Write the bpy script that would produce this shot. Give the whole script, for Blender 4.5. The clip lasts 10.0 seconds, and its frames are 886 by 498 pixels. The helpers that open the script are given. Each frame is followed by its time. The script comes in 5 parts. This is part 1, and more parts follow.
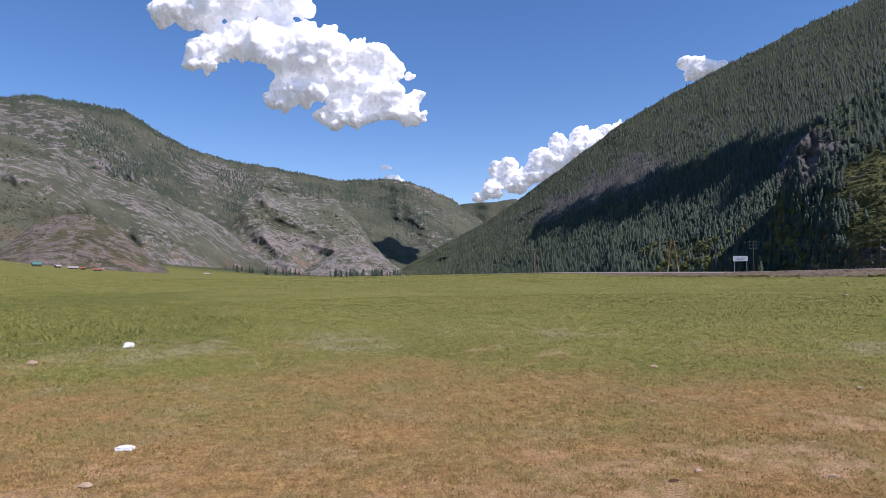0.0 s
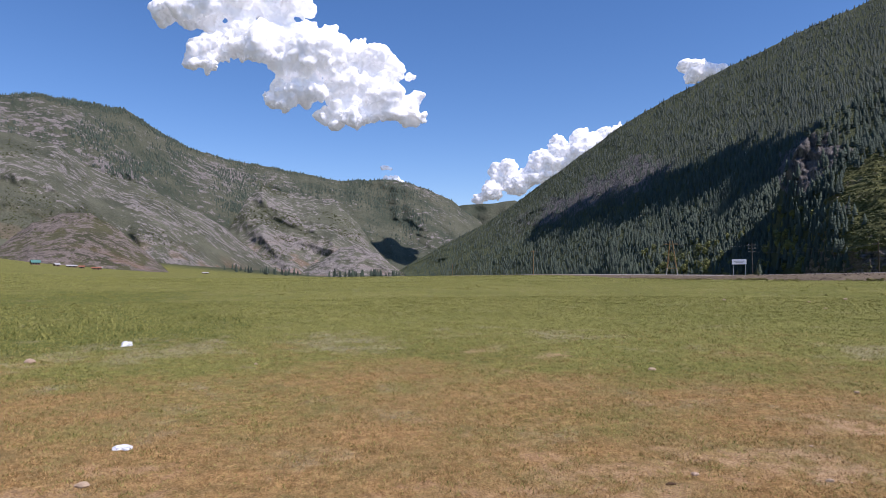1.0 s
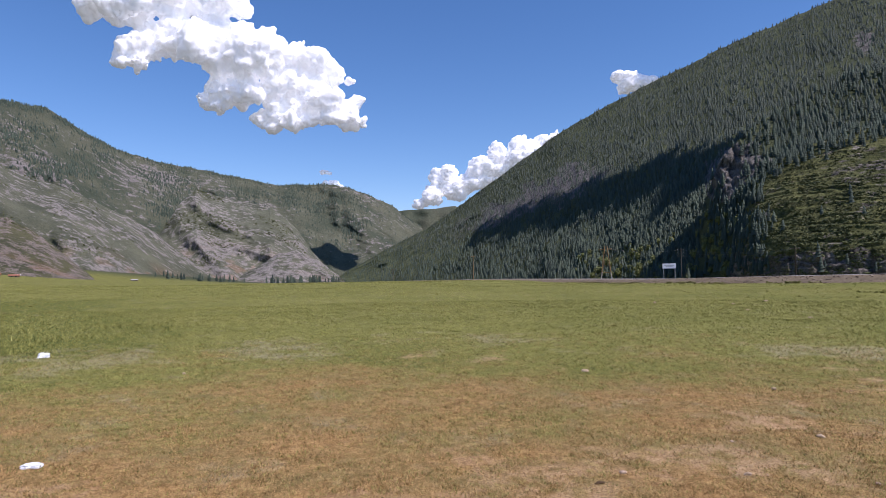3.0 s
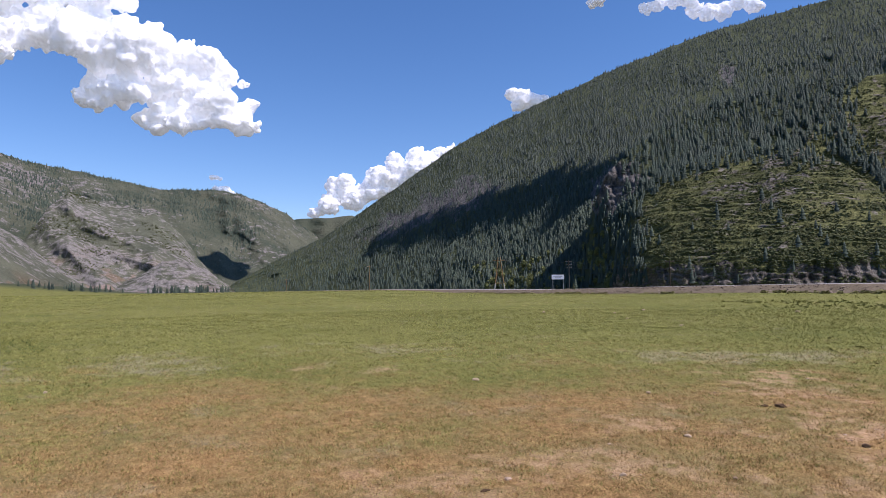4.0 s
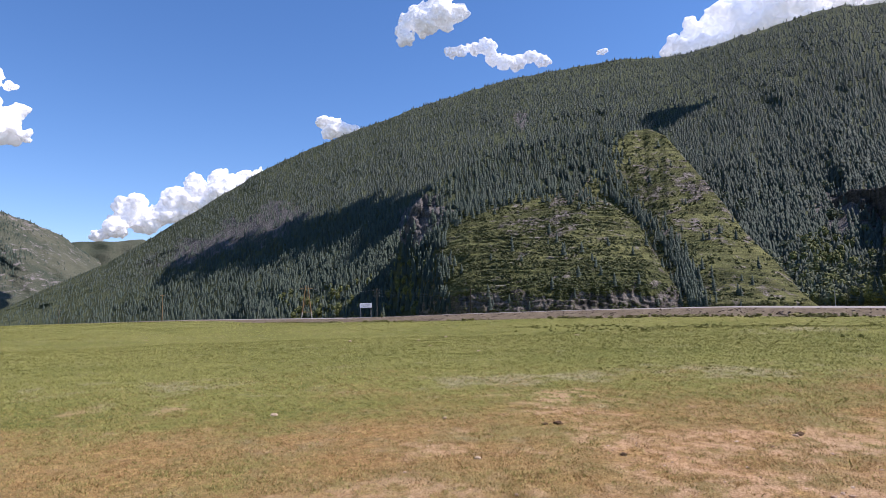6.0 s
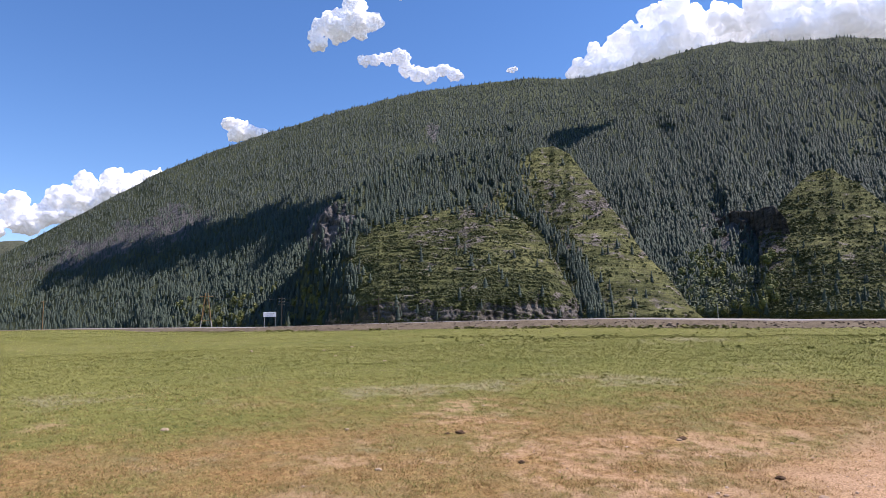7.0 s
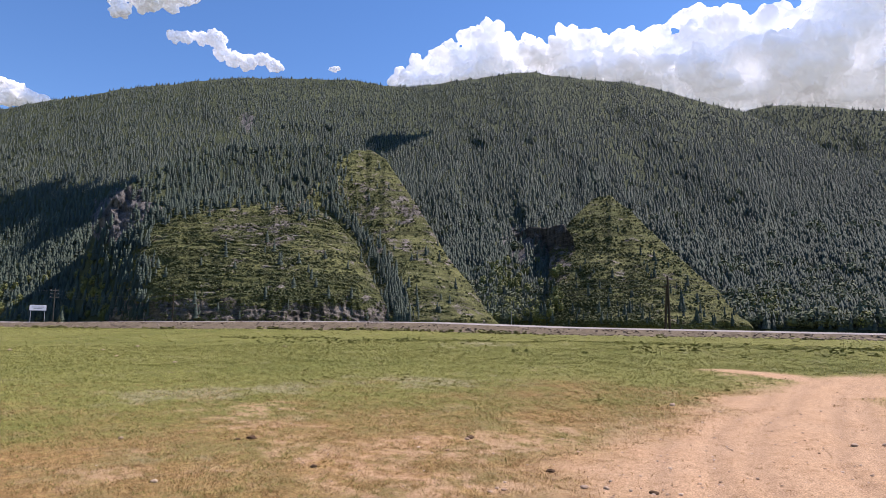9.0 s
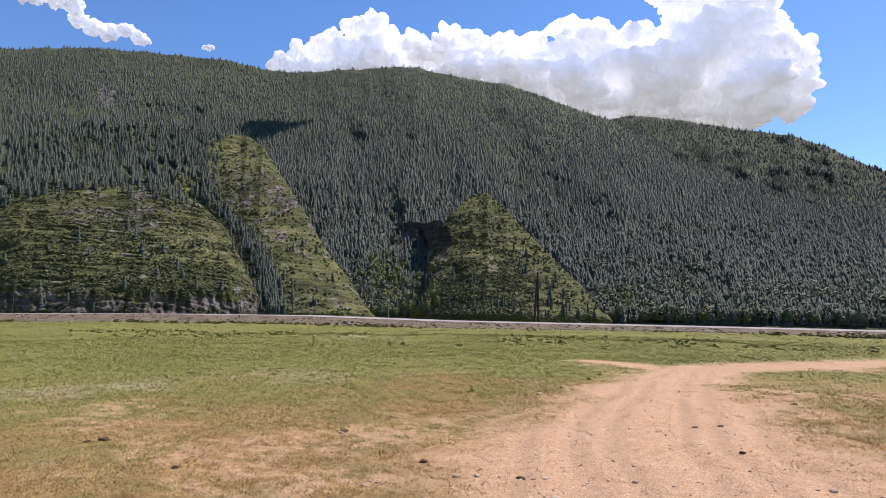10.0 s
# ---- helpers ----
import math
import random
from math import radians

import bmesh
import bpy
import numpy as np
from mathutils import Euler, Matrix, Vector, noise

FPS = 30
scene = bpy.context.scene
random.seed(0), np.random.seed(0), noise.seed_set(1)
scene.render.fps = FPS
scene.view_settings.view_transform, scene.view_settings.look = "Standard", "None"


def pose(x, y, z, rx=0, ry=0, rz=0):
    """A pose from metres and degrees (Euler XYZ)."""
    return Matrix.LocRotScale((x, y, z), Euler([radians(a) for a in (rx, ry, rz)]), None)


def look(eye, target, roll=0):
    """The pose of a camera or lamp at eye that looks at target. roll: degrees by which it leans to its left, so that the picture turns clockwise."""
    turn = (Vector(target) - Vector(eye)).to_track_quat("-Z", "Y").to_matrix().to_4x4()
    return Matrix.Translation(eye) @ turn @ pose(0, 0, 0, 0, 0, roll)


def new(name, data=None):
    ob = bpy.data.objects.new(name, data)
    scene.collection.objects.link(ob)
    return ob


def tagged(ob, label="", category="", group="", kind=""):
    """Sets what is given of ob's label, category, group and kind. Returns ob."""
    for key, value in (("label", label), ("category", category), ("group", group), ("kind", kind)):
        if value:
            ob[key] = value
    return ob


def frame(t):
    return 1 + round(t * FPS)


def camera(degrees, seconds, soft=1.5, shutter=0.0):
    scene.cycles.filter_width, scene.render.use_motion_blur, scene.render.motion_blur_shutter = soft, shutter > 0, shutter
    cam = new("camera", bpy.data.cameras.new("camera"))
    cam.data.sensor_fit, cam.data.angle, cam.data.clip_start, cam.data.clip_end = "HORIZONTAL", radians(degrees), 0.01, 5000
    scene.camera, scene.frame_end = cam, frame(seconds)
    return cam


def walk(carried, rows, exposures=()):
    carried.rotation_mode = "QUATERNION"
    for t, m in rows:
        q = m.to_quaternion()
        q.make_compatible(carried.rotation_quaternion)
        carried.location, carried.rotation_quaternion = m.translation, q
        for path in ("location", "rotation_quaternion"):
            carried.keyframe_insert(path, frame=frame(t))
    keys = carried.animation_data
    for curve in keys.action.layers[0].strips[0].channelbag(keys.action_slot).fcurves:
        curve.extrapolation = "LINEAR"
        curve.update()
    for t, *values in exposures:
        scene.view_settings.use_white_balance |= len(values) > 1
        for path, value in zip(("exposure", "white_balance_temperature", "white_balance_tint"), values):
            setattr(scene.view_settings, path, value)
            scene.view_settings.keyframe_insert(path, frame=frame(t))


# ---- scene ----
cam = camera(70.7, 10.0, soft=0.85)
PATH = [
    (0.0, pose(-0.166, 0.008, 1.594, 91.96, 1.01, -6.04)),
    (0.5, pose(-0.160, 0.010, 1.598, 91.93, 0.91, -6.06)),
    (1.0, pose(-0.167, 0.006, 1.600, 92.05, 0.60, -6.14)),
    (1.5, pose(-0.168, 0.007, 1.600, 91.85, 0.54, -6.31)),
    (2.0, pose(-0.151, 0.012, 1.598, 91.93, 0.81, -6.85)),
    (3.5, pose(-0.059, 0.051, 1.581, 92.94, 0.83, -15.85)),
    (4.0, pose(-0.028, 0.059, 1.580, 93.27, 0.81, -21.05)),
    (4.5, pose(-0.019, 0.033, 1.608, 93.50, 1.14, -25.81)),
    (5.0, pose(0.035, 0.035, 1.598, 94.20, 1.18, -29.75)),
    (5.5, pose(0.045, 0.020, 1.604, 94.96, 1.39, -34.03)),
    (7.0, pose(0.073, -0.029, 1.608, 96.24, 1.03, -46.83)),
    (7.5, pose(0.103, -0.011, 1.616, 96.44, 0.72, -50.73)),
    (8.0, pose(0.112, -0.025, 1.607, 96.53, 0.09, -54.72)),
    (8.5, pose(0.121, -0.034, 1.605, 96.75, -0.17, -58.54)),
    (9.0, pose(0.147, -0.057, 1.607, 96.35, -0.54, -64.24)),
    (9.5, pose(0.152, -0.045, 1.593, 96.74, -0.85, -69.96)),
    (10.0, pose(0.169, -0.046, 1.601, 95.86, -0.75, -75.42)),
]
walk(cam, PATH, [(0.0, 0.02, 6150, 26), (4.0, 0.12, 6150, 26), (7.5, 0.41, 6350, 26), (10.0, 0.39, 6450, 26)])

# ---- light ----
SUN_AZ, SUN_EL = 132.0, 54.0   # degrees clockwise from +y, and above the horizon
world = bpy.data.worlds.new("sky")
scene.world = world
world.use_nodes = True
wn, wl = world.node_tree.nodes, world.node_tree.links
sky = wn.new("ShaderNodeTexSky")
sky.sky_type, sky.sun_disc = "NISHITA", False
sky.sun_elevation, sky.sun_rotation = radians(SUN_EL), radians(SUN_AZ)
sky.altitude, sky.air_density, sky.dust_density, sky.ozone_density = 600, 1.0, 0.1, 3.0
wn["Background"].inputs["Strength"].default_value = 0.13
deep = wn.new("ShaderNodeHueSaturation")
deep.inputs["Saturation"].default_value = 1.2
wl.new(sky.outputs["Color"], deep.inputs["Color"])
wl.new(deep.outputs["Color"], wn["Background"].inputs["Color"])
sun_data = bpy.data.lights.new("sun", "SUN")
sun_data.energy, sun_data.angle, sun_data.color = 4.7, radians(0.53), (1.0, 0.95, 0.87)
sun = new("sun", sun_data)
_a, _e = radians(SUN_AZ), radians(SUN_EL)
sun.matrix_world = look((math.sin(_a) * math.cos(_e) * 100, math.cos(_a) * math.cos(_e) * 100, math.sin(_e) * 100), (0, 0, 0))


# ---- materials ----
def material(name):
    mat = bpy.data.materials.new(name)
    mat.use_nodes = True
    return mat, mat.node_tree.nodes, mat.node_tree.links, mat.node_tree.nodes["Principled BSDF"]


def tex(nt, scale, detail=6.0, rough=0.6, coord=None, kind="ShaderNodeTexNoise"):
    n = nt.nodes.new(kind)
    n.inputs["Scale"].default_value = scale
    if kind == "ShaderNodeTexNoise":
        n.inputs["Detail"].default_value, n.inputs["Roughness"].default_value = detail, rough
    nt.links.new(coord if coord else position(nt), n.inputs["Vector"])
    return n.outputs["Fac" if kind == "ShaderNodeTexNoise" else "Distance"]


def position(nt):
    for n in nt.nodes:
        if n.bl_idname == "ShaderNodeNewGeometry":
            return n.outputs["Position"]
    return nt.nodes.new("ShaderNodeNewGeometry").outputs["Position"]


def ramp(nt, fac, *stops):
    n = nt.nodes.new("ShaderNodeValToRGB")
    el = n.color_ramp.elements
    while len(el) < len(stops):
        el.new(0.5)
    for e, (at, c) in zip(el, stops):
        e.position, e.color = at, (*c, 1) if len(c) == 3 else c
    nt.links.new(fac, n.inputs["Fac"])
    return n.outputs["Color"]


def mix(nt, fac, a, b, how="MIX"):
    n = nt.nodes.new("ShaderNodeMix")
    n.data_type, n.blend_type = "RGBA", how
    for sock, v in ((n.inputs["Factor"], fac), (n.inputs["A"], a), (n.inputs["B"], b)):
        if isinstance(v, (int, float)):
            sock.default_value = v
        elif isinstance(v, tuple):
            sock.default_value = (*v, 1)
        else:
            nt.links.new(v, sock)
    return n.outputs["Result"]


def attribute(nt, name):
    n = nt.nodes.new("ShaderNodeAttribute")
    n.attribute_name = name
    return n.outputs["Fac"]


def bump(nt, bsdf, height, strength, distance):
    n = nt.nodes.new("ShaderNodeBump")
    n.inputs["Strength"].default_value, n.inputs["Distance"].default_value = strength, distance
    nt.links.new(height, n.inputs["Height"])
    nt.links.new(n.outputs["Normal"], bsdf.inputs["Normal"])


def island(nt, kind="Random Per Island"):
    for n in nt.nodes:
        if n.bl_idname == "ShaderNodeNewGeometry":
            return n.outputs[kind]
    return nt.nodes.new("ShaderNodeNewGeometry").outputs[kind]


def meadow_material():
    mat, n, l, b = material("meadow")
    nt = mat.node_tree
    big, mid, fine, grit = tex(nt, 0.12, 5), tex(nt, 0.9, 6), tex(nt, 9, 6, 0.7), tex(nt, 55, 4, 0.7)
    green = ramp(nt, fine, (0.34, (0.095, 0.098, 0.02)), (0.66, (0.29, 0.28, 0.08)))
    green = mix(nt, ramp(nt, mid, (0.35, (0, 0, 0)), (0.7, (0.6, 0.6, 0.6))), green, (0.19, 0.19, 0.05))
    rank = ramp(nt, fine, (0.34, (0.05, 0.065, 0.012)), (0.66, (0.19, 0.20, 0.042)))
    lush = mix(nt, ramp(nt, big, (0.45, (0, 0, 0)), (0.62, (0.65, 0.65, 0.65))), green, rank)
    lush = mix(nt, attribute(nt, "lush"), lush, rank)
    dry = ramp(nt, fine, (0.34, (0.19, 0.104, 0.036)), (0.66, (0.46, 0.298, 0.124)))
    dry = mix(nt, ramp(nt, mid, (0.4, (0, 0, 0)), (0.65, (0.7, 0.7, 0.7))), dry, (0.20, 0.18, 0.07))
    pale = ramp(nt, fine, (0.3, (0.25, 0.21, 0.13)), (0.7, (0.46, 0.40, 0.27)))
    soil = ramp(nt, fine, (0.25, (0.35, 0.205, 0.108)), (0.75, (0.60, 0.40, 0.232)))
    soil = mix(nt, ramp(nt, mid, (0.4, (0, 0, 0)), (0.7, (0.6, 0.6, 0.6))), soil, (0.52, 0.35, 0.215))
    soil = mix(nt, ramp(nt, attribute(nt, "rut"), (0.1, (0, 0, 0)), (1.0, (0.45, 0.45, 0.45))), soil, (0.36, 0.235, 0.14))
    c = mix(nt, attribute(nt, "dry"), lush, dry)
    c = mix(nt, attribute(nt, "pale"), c, pale)
    c = mix(nt, 1.0, c, ramp(nt, tex(nt, 3.4, 6, 0.75), (0.36, (0.78, 0.78, 0.76)), (0.64, (1.19, 1.19, 1.16))), "MULTIPLY")
    c = mix(nt, attribute(nt, "dirt"), c, soil)
    c = mix(nt, 0.9, c, ramp(nt, grit, (0.32, (0.35, 0.33, 0.29)), (0.68, (1.55, 1.55, 1.55))), "MULTIPLY")
    # far ground, mostly out of view, darkened to bounce less yellow onto clouds
    c = mix(nt, attribute(nt, "far_dark"), c, ramp(nt, big, (0.35, (0.035, 0.045, 0.022)), (0.65, (0.075, 0.085, 0.04))))
    l.new(c, b.inputs["Base Color"])
    b.inputs["Roughness"].default_value = 0.95
    b.inputs["Specular IOR Level"].default_value = 0.15
    bump(nt, b, mix(nt, 0.5, fine, grit), 0.8, 0.03)
    return mat


def rock_material(name, grass_lo, grass_hi, rock_lo, rock_hi, scale=1.0, ledges=0.0):
    """Mountain ground: grass and bare rock, mixed by the attribute rock and by noise."""
    mat, n, l, b = material(name)
    nt = mat.node_tree
    big, mid, fine = tex(nt, 0.008 * scale, 6), tex(nt, 0.045 * scale, 8, 0.68), tex(nt, 0.25 * scale, 6, 0.7)
    grass = ramp(nt, mix(nt, 0.5, big, fine), (0.40, grass_lo), (0.60, grass_hi))
    rock = ramp(nt, mix(nt, 0.6, mid, fine), (0.41, rock_lo), (0.59, rock_hi))
    if ledges:
        mp = n.new("ShaderNodeMapping")
        mp.inputs["Scale"].default_value, mp.inputs["Rotation"].default_value = (0.035, 0.035, 0.42), (0.10, 0.06, 0)
        l.new(position(nt), mp.inputs["Vector"])
        step = tex(nt, 1.0, 6, 0.7, mp.outputs["Vector"])
        grass = mix(nt, ledges, grass, ramp(nt, step, (0.40, (0.25, 0.25, 0.24)), (0.58, (1.25, 1.22, 1.15))), "MULTIPLY")
        rock = mix(nt, ledges, rock, ramp(nt, step, (0.42, (0.3, 0.3, 0.3)), (0.6, (1.3, 1.3, 1.3))), "MULTIPLY")
    add = n.new("ShaderNodeMath")
    add.operation = "ADD"
    l.new(attribute(nt, "rock"), add.inputs[0])
    l.new(mid, add.inputs[1])
    m = ramp(nt, add.outputs[0], (0.92, (0, 0, 0)), (1.0, (1, 1, 1)))
    l.new(mix(nt, attribute(nt, "rust"), mix(nt, m, grass, rock), ramp(nt, fine, (0.3, (0.22, 0.11, 0.06)), (0.7, (0.40, 0.24, 0.15)))), b.inputs["Base Color"])
    b.inputs["Roughness"].default_value = 0.95
    b.inputs["Specular IOR Level"].default_value = 0.1
    bump(nt, b, mix(nt, 0.4, mid, fine), 1.0, 9.0 / scale)
    return mat


def plain_material(name, lo, hi, scale, rough=0.8, metal=0.0, relief=0.01, stretch=None):
    mat, n, l, b = material(name)
    nt = mat.node_tree
    coord = None
    if stretch:
        mp = n.new("ShaderNodeMapping")
        mp.inputs["Scale"].default_value = stretch
        l.new(position(nt), mp.inputs["Vector"])
        coord = mp.outputs["Vector"]
    a, f = tex(nt, scale, 6, 0.65, coord), tex(nt, scale * 7, 4, 0.7, coord)
    l.new(ramp(nt, mix(nt, 0.5, a, f), (0.34, lo), (0.66, hi)), b.inputs["Base Color"])
    b.inputs["Roughness"].default_value, b.inputs["Metallic"].default_value = rough, metal
    b.inputs["Specular IOR Level"].default_value = 0.1 if rough > 0.75 else 0.5
    if relief:
        bump(nt, b, f, 0.6, relief)
    return mat


def foliage_material(name, lo, hi, tree=False):
    """Leaves: the tone varies from plant to plant and over the slope."""
    mat, n, l, b = material(name)
    nt = mat.node_tree
    var = mix(nt, 0.5 if tree else 0.25, attribute(nt, "tint") if tree else island(nt), tex(nt, 0.009, 5))
    l.new(ramp(nt, var, (0.15, lo), (0.8, hi)), b.inputs["Base Color"])
    b.inputs["Roughness"].default_value = 0.8
    b.inputs["Specular IOR Level"].default_value = 0.2
    return mat


MEADOW = meadow_material()
FOREST_FLOOR = rock_material("forest_floor", (0.042, 0.053, 0.026), (0.092, 0.105, 0.05), (0.05, 0.047, 0.043), (0.20, 0.187, 0.17), 2.0)
SPUR_GROUND = rock_material("spur_ground", (0.06, 0.07, 0.026), (0.17, 0.172, 0.068), (0.07, 0.062, 0.052), (0.25, 0.22, 0.185), 2.0, 0.62)
# dark stone, its tone lowered further to paint in the overhang's shade
SHADED_DARK_ROCK = rock_material("shaded_dark_rock", (0.03, 0.034, 0.02), (0.06, 0.062, 0.04), (0.04, 0.037, 0.033), (0.15, 0.135, 0.118), 3.0, 0.5)
STEPPE = rock_material("steppe_rock", (0.07, 0.078, 0.052), (0.145, 0.148, 0.098), (0.10, 0.093, 0.083), (0.30, 0.275, 0.24))
RANGE_GROUND = rock_material("range_ground", (0.055, 0.068, 0.045), (0.12, 0.122, 0.08), (0.10, 0.092, 0.085), (0.25, 0.225, 0.205), 0.7)
KNOLL_GROUND = rock_material("knoll_ground", (0.06, 0.064, 0.035), (0.125, 0.12, 0.062), (0.085, 0.072, 0.06), (0.25, 0.21, 0.175), 2.0)
# needle colours shifted towards blue, painting in some haze of the distance
SPRUCE = foliage_material("spruce_needles", (0.034, 0.05, 0.040), (0.080, 0.105, 0.072), True)
LARCH = foliage_material("larch_needles", (0.042, 0.057, 0.046), (0.092, 0.110, 0.080), True)
BIRCH_LEAF = foliage_material("birch_leaves", (0.10, 0.12, 0.04), (0.20, 0.21, 0.075))
SHRUB = foliage_material("shrub_leaves", (0.055, 0.068, 0.03), (0.14, 0.15, 0.06))
GRASS = foliage_material("grass_blades", (0.075, 0.088, 0.016), (0.42, 0.40, 0.12))
BARK = plain_material("bark", (0.05, 0.035, 0.025), (0.13, 0.10, 0.075), 2.0)
ASPHALT = plain_material("asphalt", (0.27, 0.243, 0.215), (0.39, 0.355, 0.32), 0.6, 0.9, 0, 0.01)
GRAVEL = plain_material("gravel", (0.09, 0.07, 0.043), (0.245, 0.195, 0.128), 0.9, 0.95, 0, 0.06)
STONE = plain_material("pale_stone", (0.36, 0.26, 0.165), (0.56, 0.44, 0.30), 6.0, 0.9)
TAN_STONE = plain_material("tan_stone", (0.33, 0.23, 0.15), (0.58, 0.44, 0.32), 6.0, 0.9)
LITTER = plain_material("white_litter", (0.70, 0.71, 0.74), (0.88, 0.88, 0.90), 8.0, 0.5)
DUNG = plain_material("dark_dung", (0.05, 0.03, 0.017), (0.15, 0.095, 0.055), 12.0, 1.0)
OLD_WOOD = plain_material("old_wood", (0.14, 0.09, 0.045), (0.32, 0.21, 0.10), 1.5, 0.85)
DARK_WOOD = plain_material("tarred_wood", (0.035, 0.028, 0.022), (0.085, 0.065, 0.05), 1.5, 0.85)
POLE_GREY = plain_material("weathered_pole", (0.05, 0.046, 0.04), (0.11, 0.10, 0.088), 2.0, 0.9)
CONCRETE = plain_material("concrete", (0.28, 0.27, 0.25), (0.42, 0.41, 0.38), 2.0, 0.9)
SIGN_WHITE = plain_material("sign_paint", (0.66, 0.67, 0.68), (0.78, 0.79, 0.80), 3.0, 0.5, 0, 0)
SIGN_GREY = plain_material("galvanised_steel", (0.30, 0.31, 0.32), (0.42, 0.43, 0.44), 3.0, 0.5, 0.6, 0)
WIRE = plain_material("wire", (0.10, 0.10, 0.10), (0.18, 0.18, 0.18), 1.0, 0.5, 0.5, 0)
ROOF_GREEN = plain_material("green_roof", (0.05, 0.16, 0.13), (0.09, 0.24, 0.20), 1.0, 0.6)
ROOF_RED = plain_material("rusty_roof", (0.22, 0.08, 0.05), (0.36, 0.16, 0.10), 1.0, 0.8)
ROOF_PALE = plain_material("pale_roof", (0.32, 0.31, 0.30), (0.5, 0.49, 0.47), 1.0, 0.6)
LOG_WALL = plain_material("log_wall", (0.16, 0.11, 0.07), (0.30, 0.22, 0.14), 1.0, 0.9)
GLASS = plain_material("dark_pane", (0.02, 0.025, 0.03), (0.04, 0.045, 0.05), 1.0, 0.15, 0, 0)


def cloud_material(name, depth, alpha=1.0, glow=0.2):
    mat, n, l, b = material(name)
    b.inputs["Base Color"].default_value = (0.98, 0.988, 1.0, 1)
    b.inputs["Roughness"].default_value = 1.0
    b.inputs["Specular IOR Level"].default_value = 0.0
    b.inputs["Subsurface Weight"].default_value = 1.0
    b.inputs["Subsurface Radius"].default_value = (1.0, 1.0, 1.0)
    b.inputs["Subsurface Scale"].default_value = depth
    b.inputs["Alpha"].default_value = alpha
    # weak emission added to brighten the clouds, which are no light source
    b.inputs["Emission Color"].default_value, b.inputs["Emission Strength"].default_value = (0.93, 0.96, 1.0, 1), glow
    return mat


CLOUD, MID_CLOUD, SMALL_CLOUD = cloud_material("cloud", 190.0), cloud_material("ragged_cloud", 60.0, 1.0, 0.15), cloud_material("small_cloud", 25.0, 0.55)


# ---- helpers of this scene ----
def lattice(ix, iy, iz, seed):
    h = (ix * 374761393 + iy * 668265263 + iz * 2147483647 + seed * 974634777) & 0x7FFFFFFF
    h = ((h ^ (h >> 13)) * 1274126177) & 0x7FFFFFFF
    return ((h ^ (h >> 16)) & 0xFFFF) / 65535.0


def value_noise(x, y, z=0.0, seed=0):
    x, y, z = np.broadcast_arrays(np.asarray(x, float), y, z)
    i, j, k = (np.floor(a).astype(np.int64) for a in (x, y, z))
    u, v, w = (a - b for a, b in ((x, i), (y, j), (z, k)))
    u, v, w = (a * a * (3 - 2 * a) for a in (u, v, w))
    out = 0
    for a in (0, 1):
        for b in (0, 1):
            for c in (0, 1):
                f = (u if a else 1 - u) * (v if b else 1 - v) * (w if c else 1 - w)
                out = out + f * lattice(i + a, j + b, k + c, seed)
    return out * 2 - 1


def fbm(x, y, z=0.0, octaves=5, seed=0, gain=0.5):
    out, amp = 0, 1.0
    for o in range(octaves):
        out = out + amp * value_noise(np.asarray(x) * 2 ** o, np.asarray(y) * 2 ** o, np.asarray(z) * 2.0 ** o, seed + o)
        amp *= gain
    return out


def smooth(a, b, x):
    t = np.clip((np.asarray(x, float) - a) / (b - a), 0, 1)
    return t * t * (3 - 2 * t)


def fast_mesh(name, verts, faces, mat, flat=False):
    """A mesh from arrays; faces are rows of one length."""
    me = bpy.data.meshes.new(name)
    faces = np.asarray(faces, dtype=np.int32)
    k = faces.shape[1]
    me.vertices.add(len(verts))
    me.vertices.foreach_set("co", np.asarray(verts, dtype=np.float32).ravel())
    me.loops.add(faces.size)
    me.loops.foreach_set("vertex_index", faces.ravel())
    me.polygons.add(len(faces))
    me.polygons.foreach_set("loop_start", np.arange(0, faces.size, k, dtype=np.int32))
    me.polygons.foreach_set("loop_total", np.full(len(faces), k, dtype=np.int32))
    me.polygons.foreach_set("use_smooth", np.full(len(faces), not flat))
    me.materials.append(mat)
    me.update(calc_edges=True)
    return me


def set_attribute(me, name, values):
    a = me.attributes.new(name, "FLOAT", "POINT")
    a.data.foreach_set("value", np.asarray(values, dtype=np.float32).ravel())


def grid_faces(rows, cols):
    i = np.arange(rows - 1)[:, None] * cols + np.arange(cols - 1)[None]
    return np.stack([i, i + 1, i + cols + 1, i + cols], -1).reshape(-1, 4)


def part(name, bm, mat, parent=None, label=""):
    me = bpy.data.meshes.new(name)
    bm.to_mesh(me)
    bm.free()
    me.materials.append(mat)
    ob = new(name, me)
    if parent:
        ob.parent = parent
    return tagged(ob, label)


def mesh_part(name, me, parent=None, label=""):
    ob = new(name, me)
    if parent:
        ob.parent = parent
    return tagged(ob, label)


def add_box(bm, size, m, bevel=0.0):
    made = bmesh.ops.create_cube(bm, size=1.0, matrix=m @ Matrix.Diagonal((*size, 1)))
    if bevel:
        edges = list({e for v in made["verts"] for e in v.link_edges})
        bmesh.ops.bevel(bm, geom=edges, offset=bevel, segments=1, affect="EDGES")


def add_rod(bm, a, b, r0, r1=None, sides=8):
    a, b = Vector(a), Vector(b)
    d = b - a
    m = Matrix.Translation((a + b) / 2) @ d.to_track_quat("Z", "Y").to_matrix().to_4x4()
    bmesh.ops.create_cone(bm, cap_ends=True, segments=sides, radius1=r0, radius2=r0 if r1 is None else r1, depth=d.length, matrix=m)


def polar(az, r):
    a = np.radians(az)
    return np.sin(a) * r, np.cos(a) * r


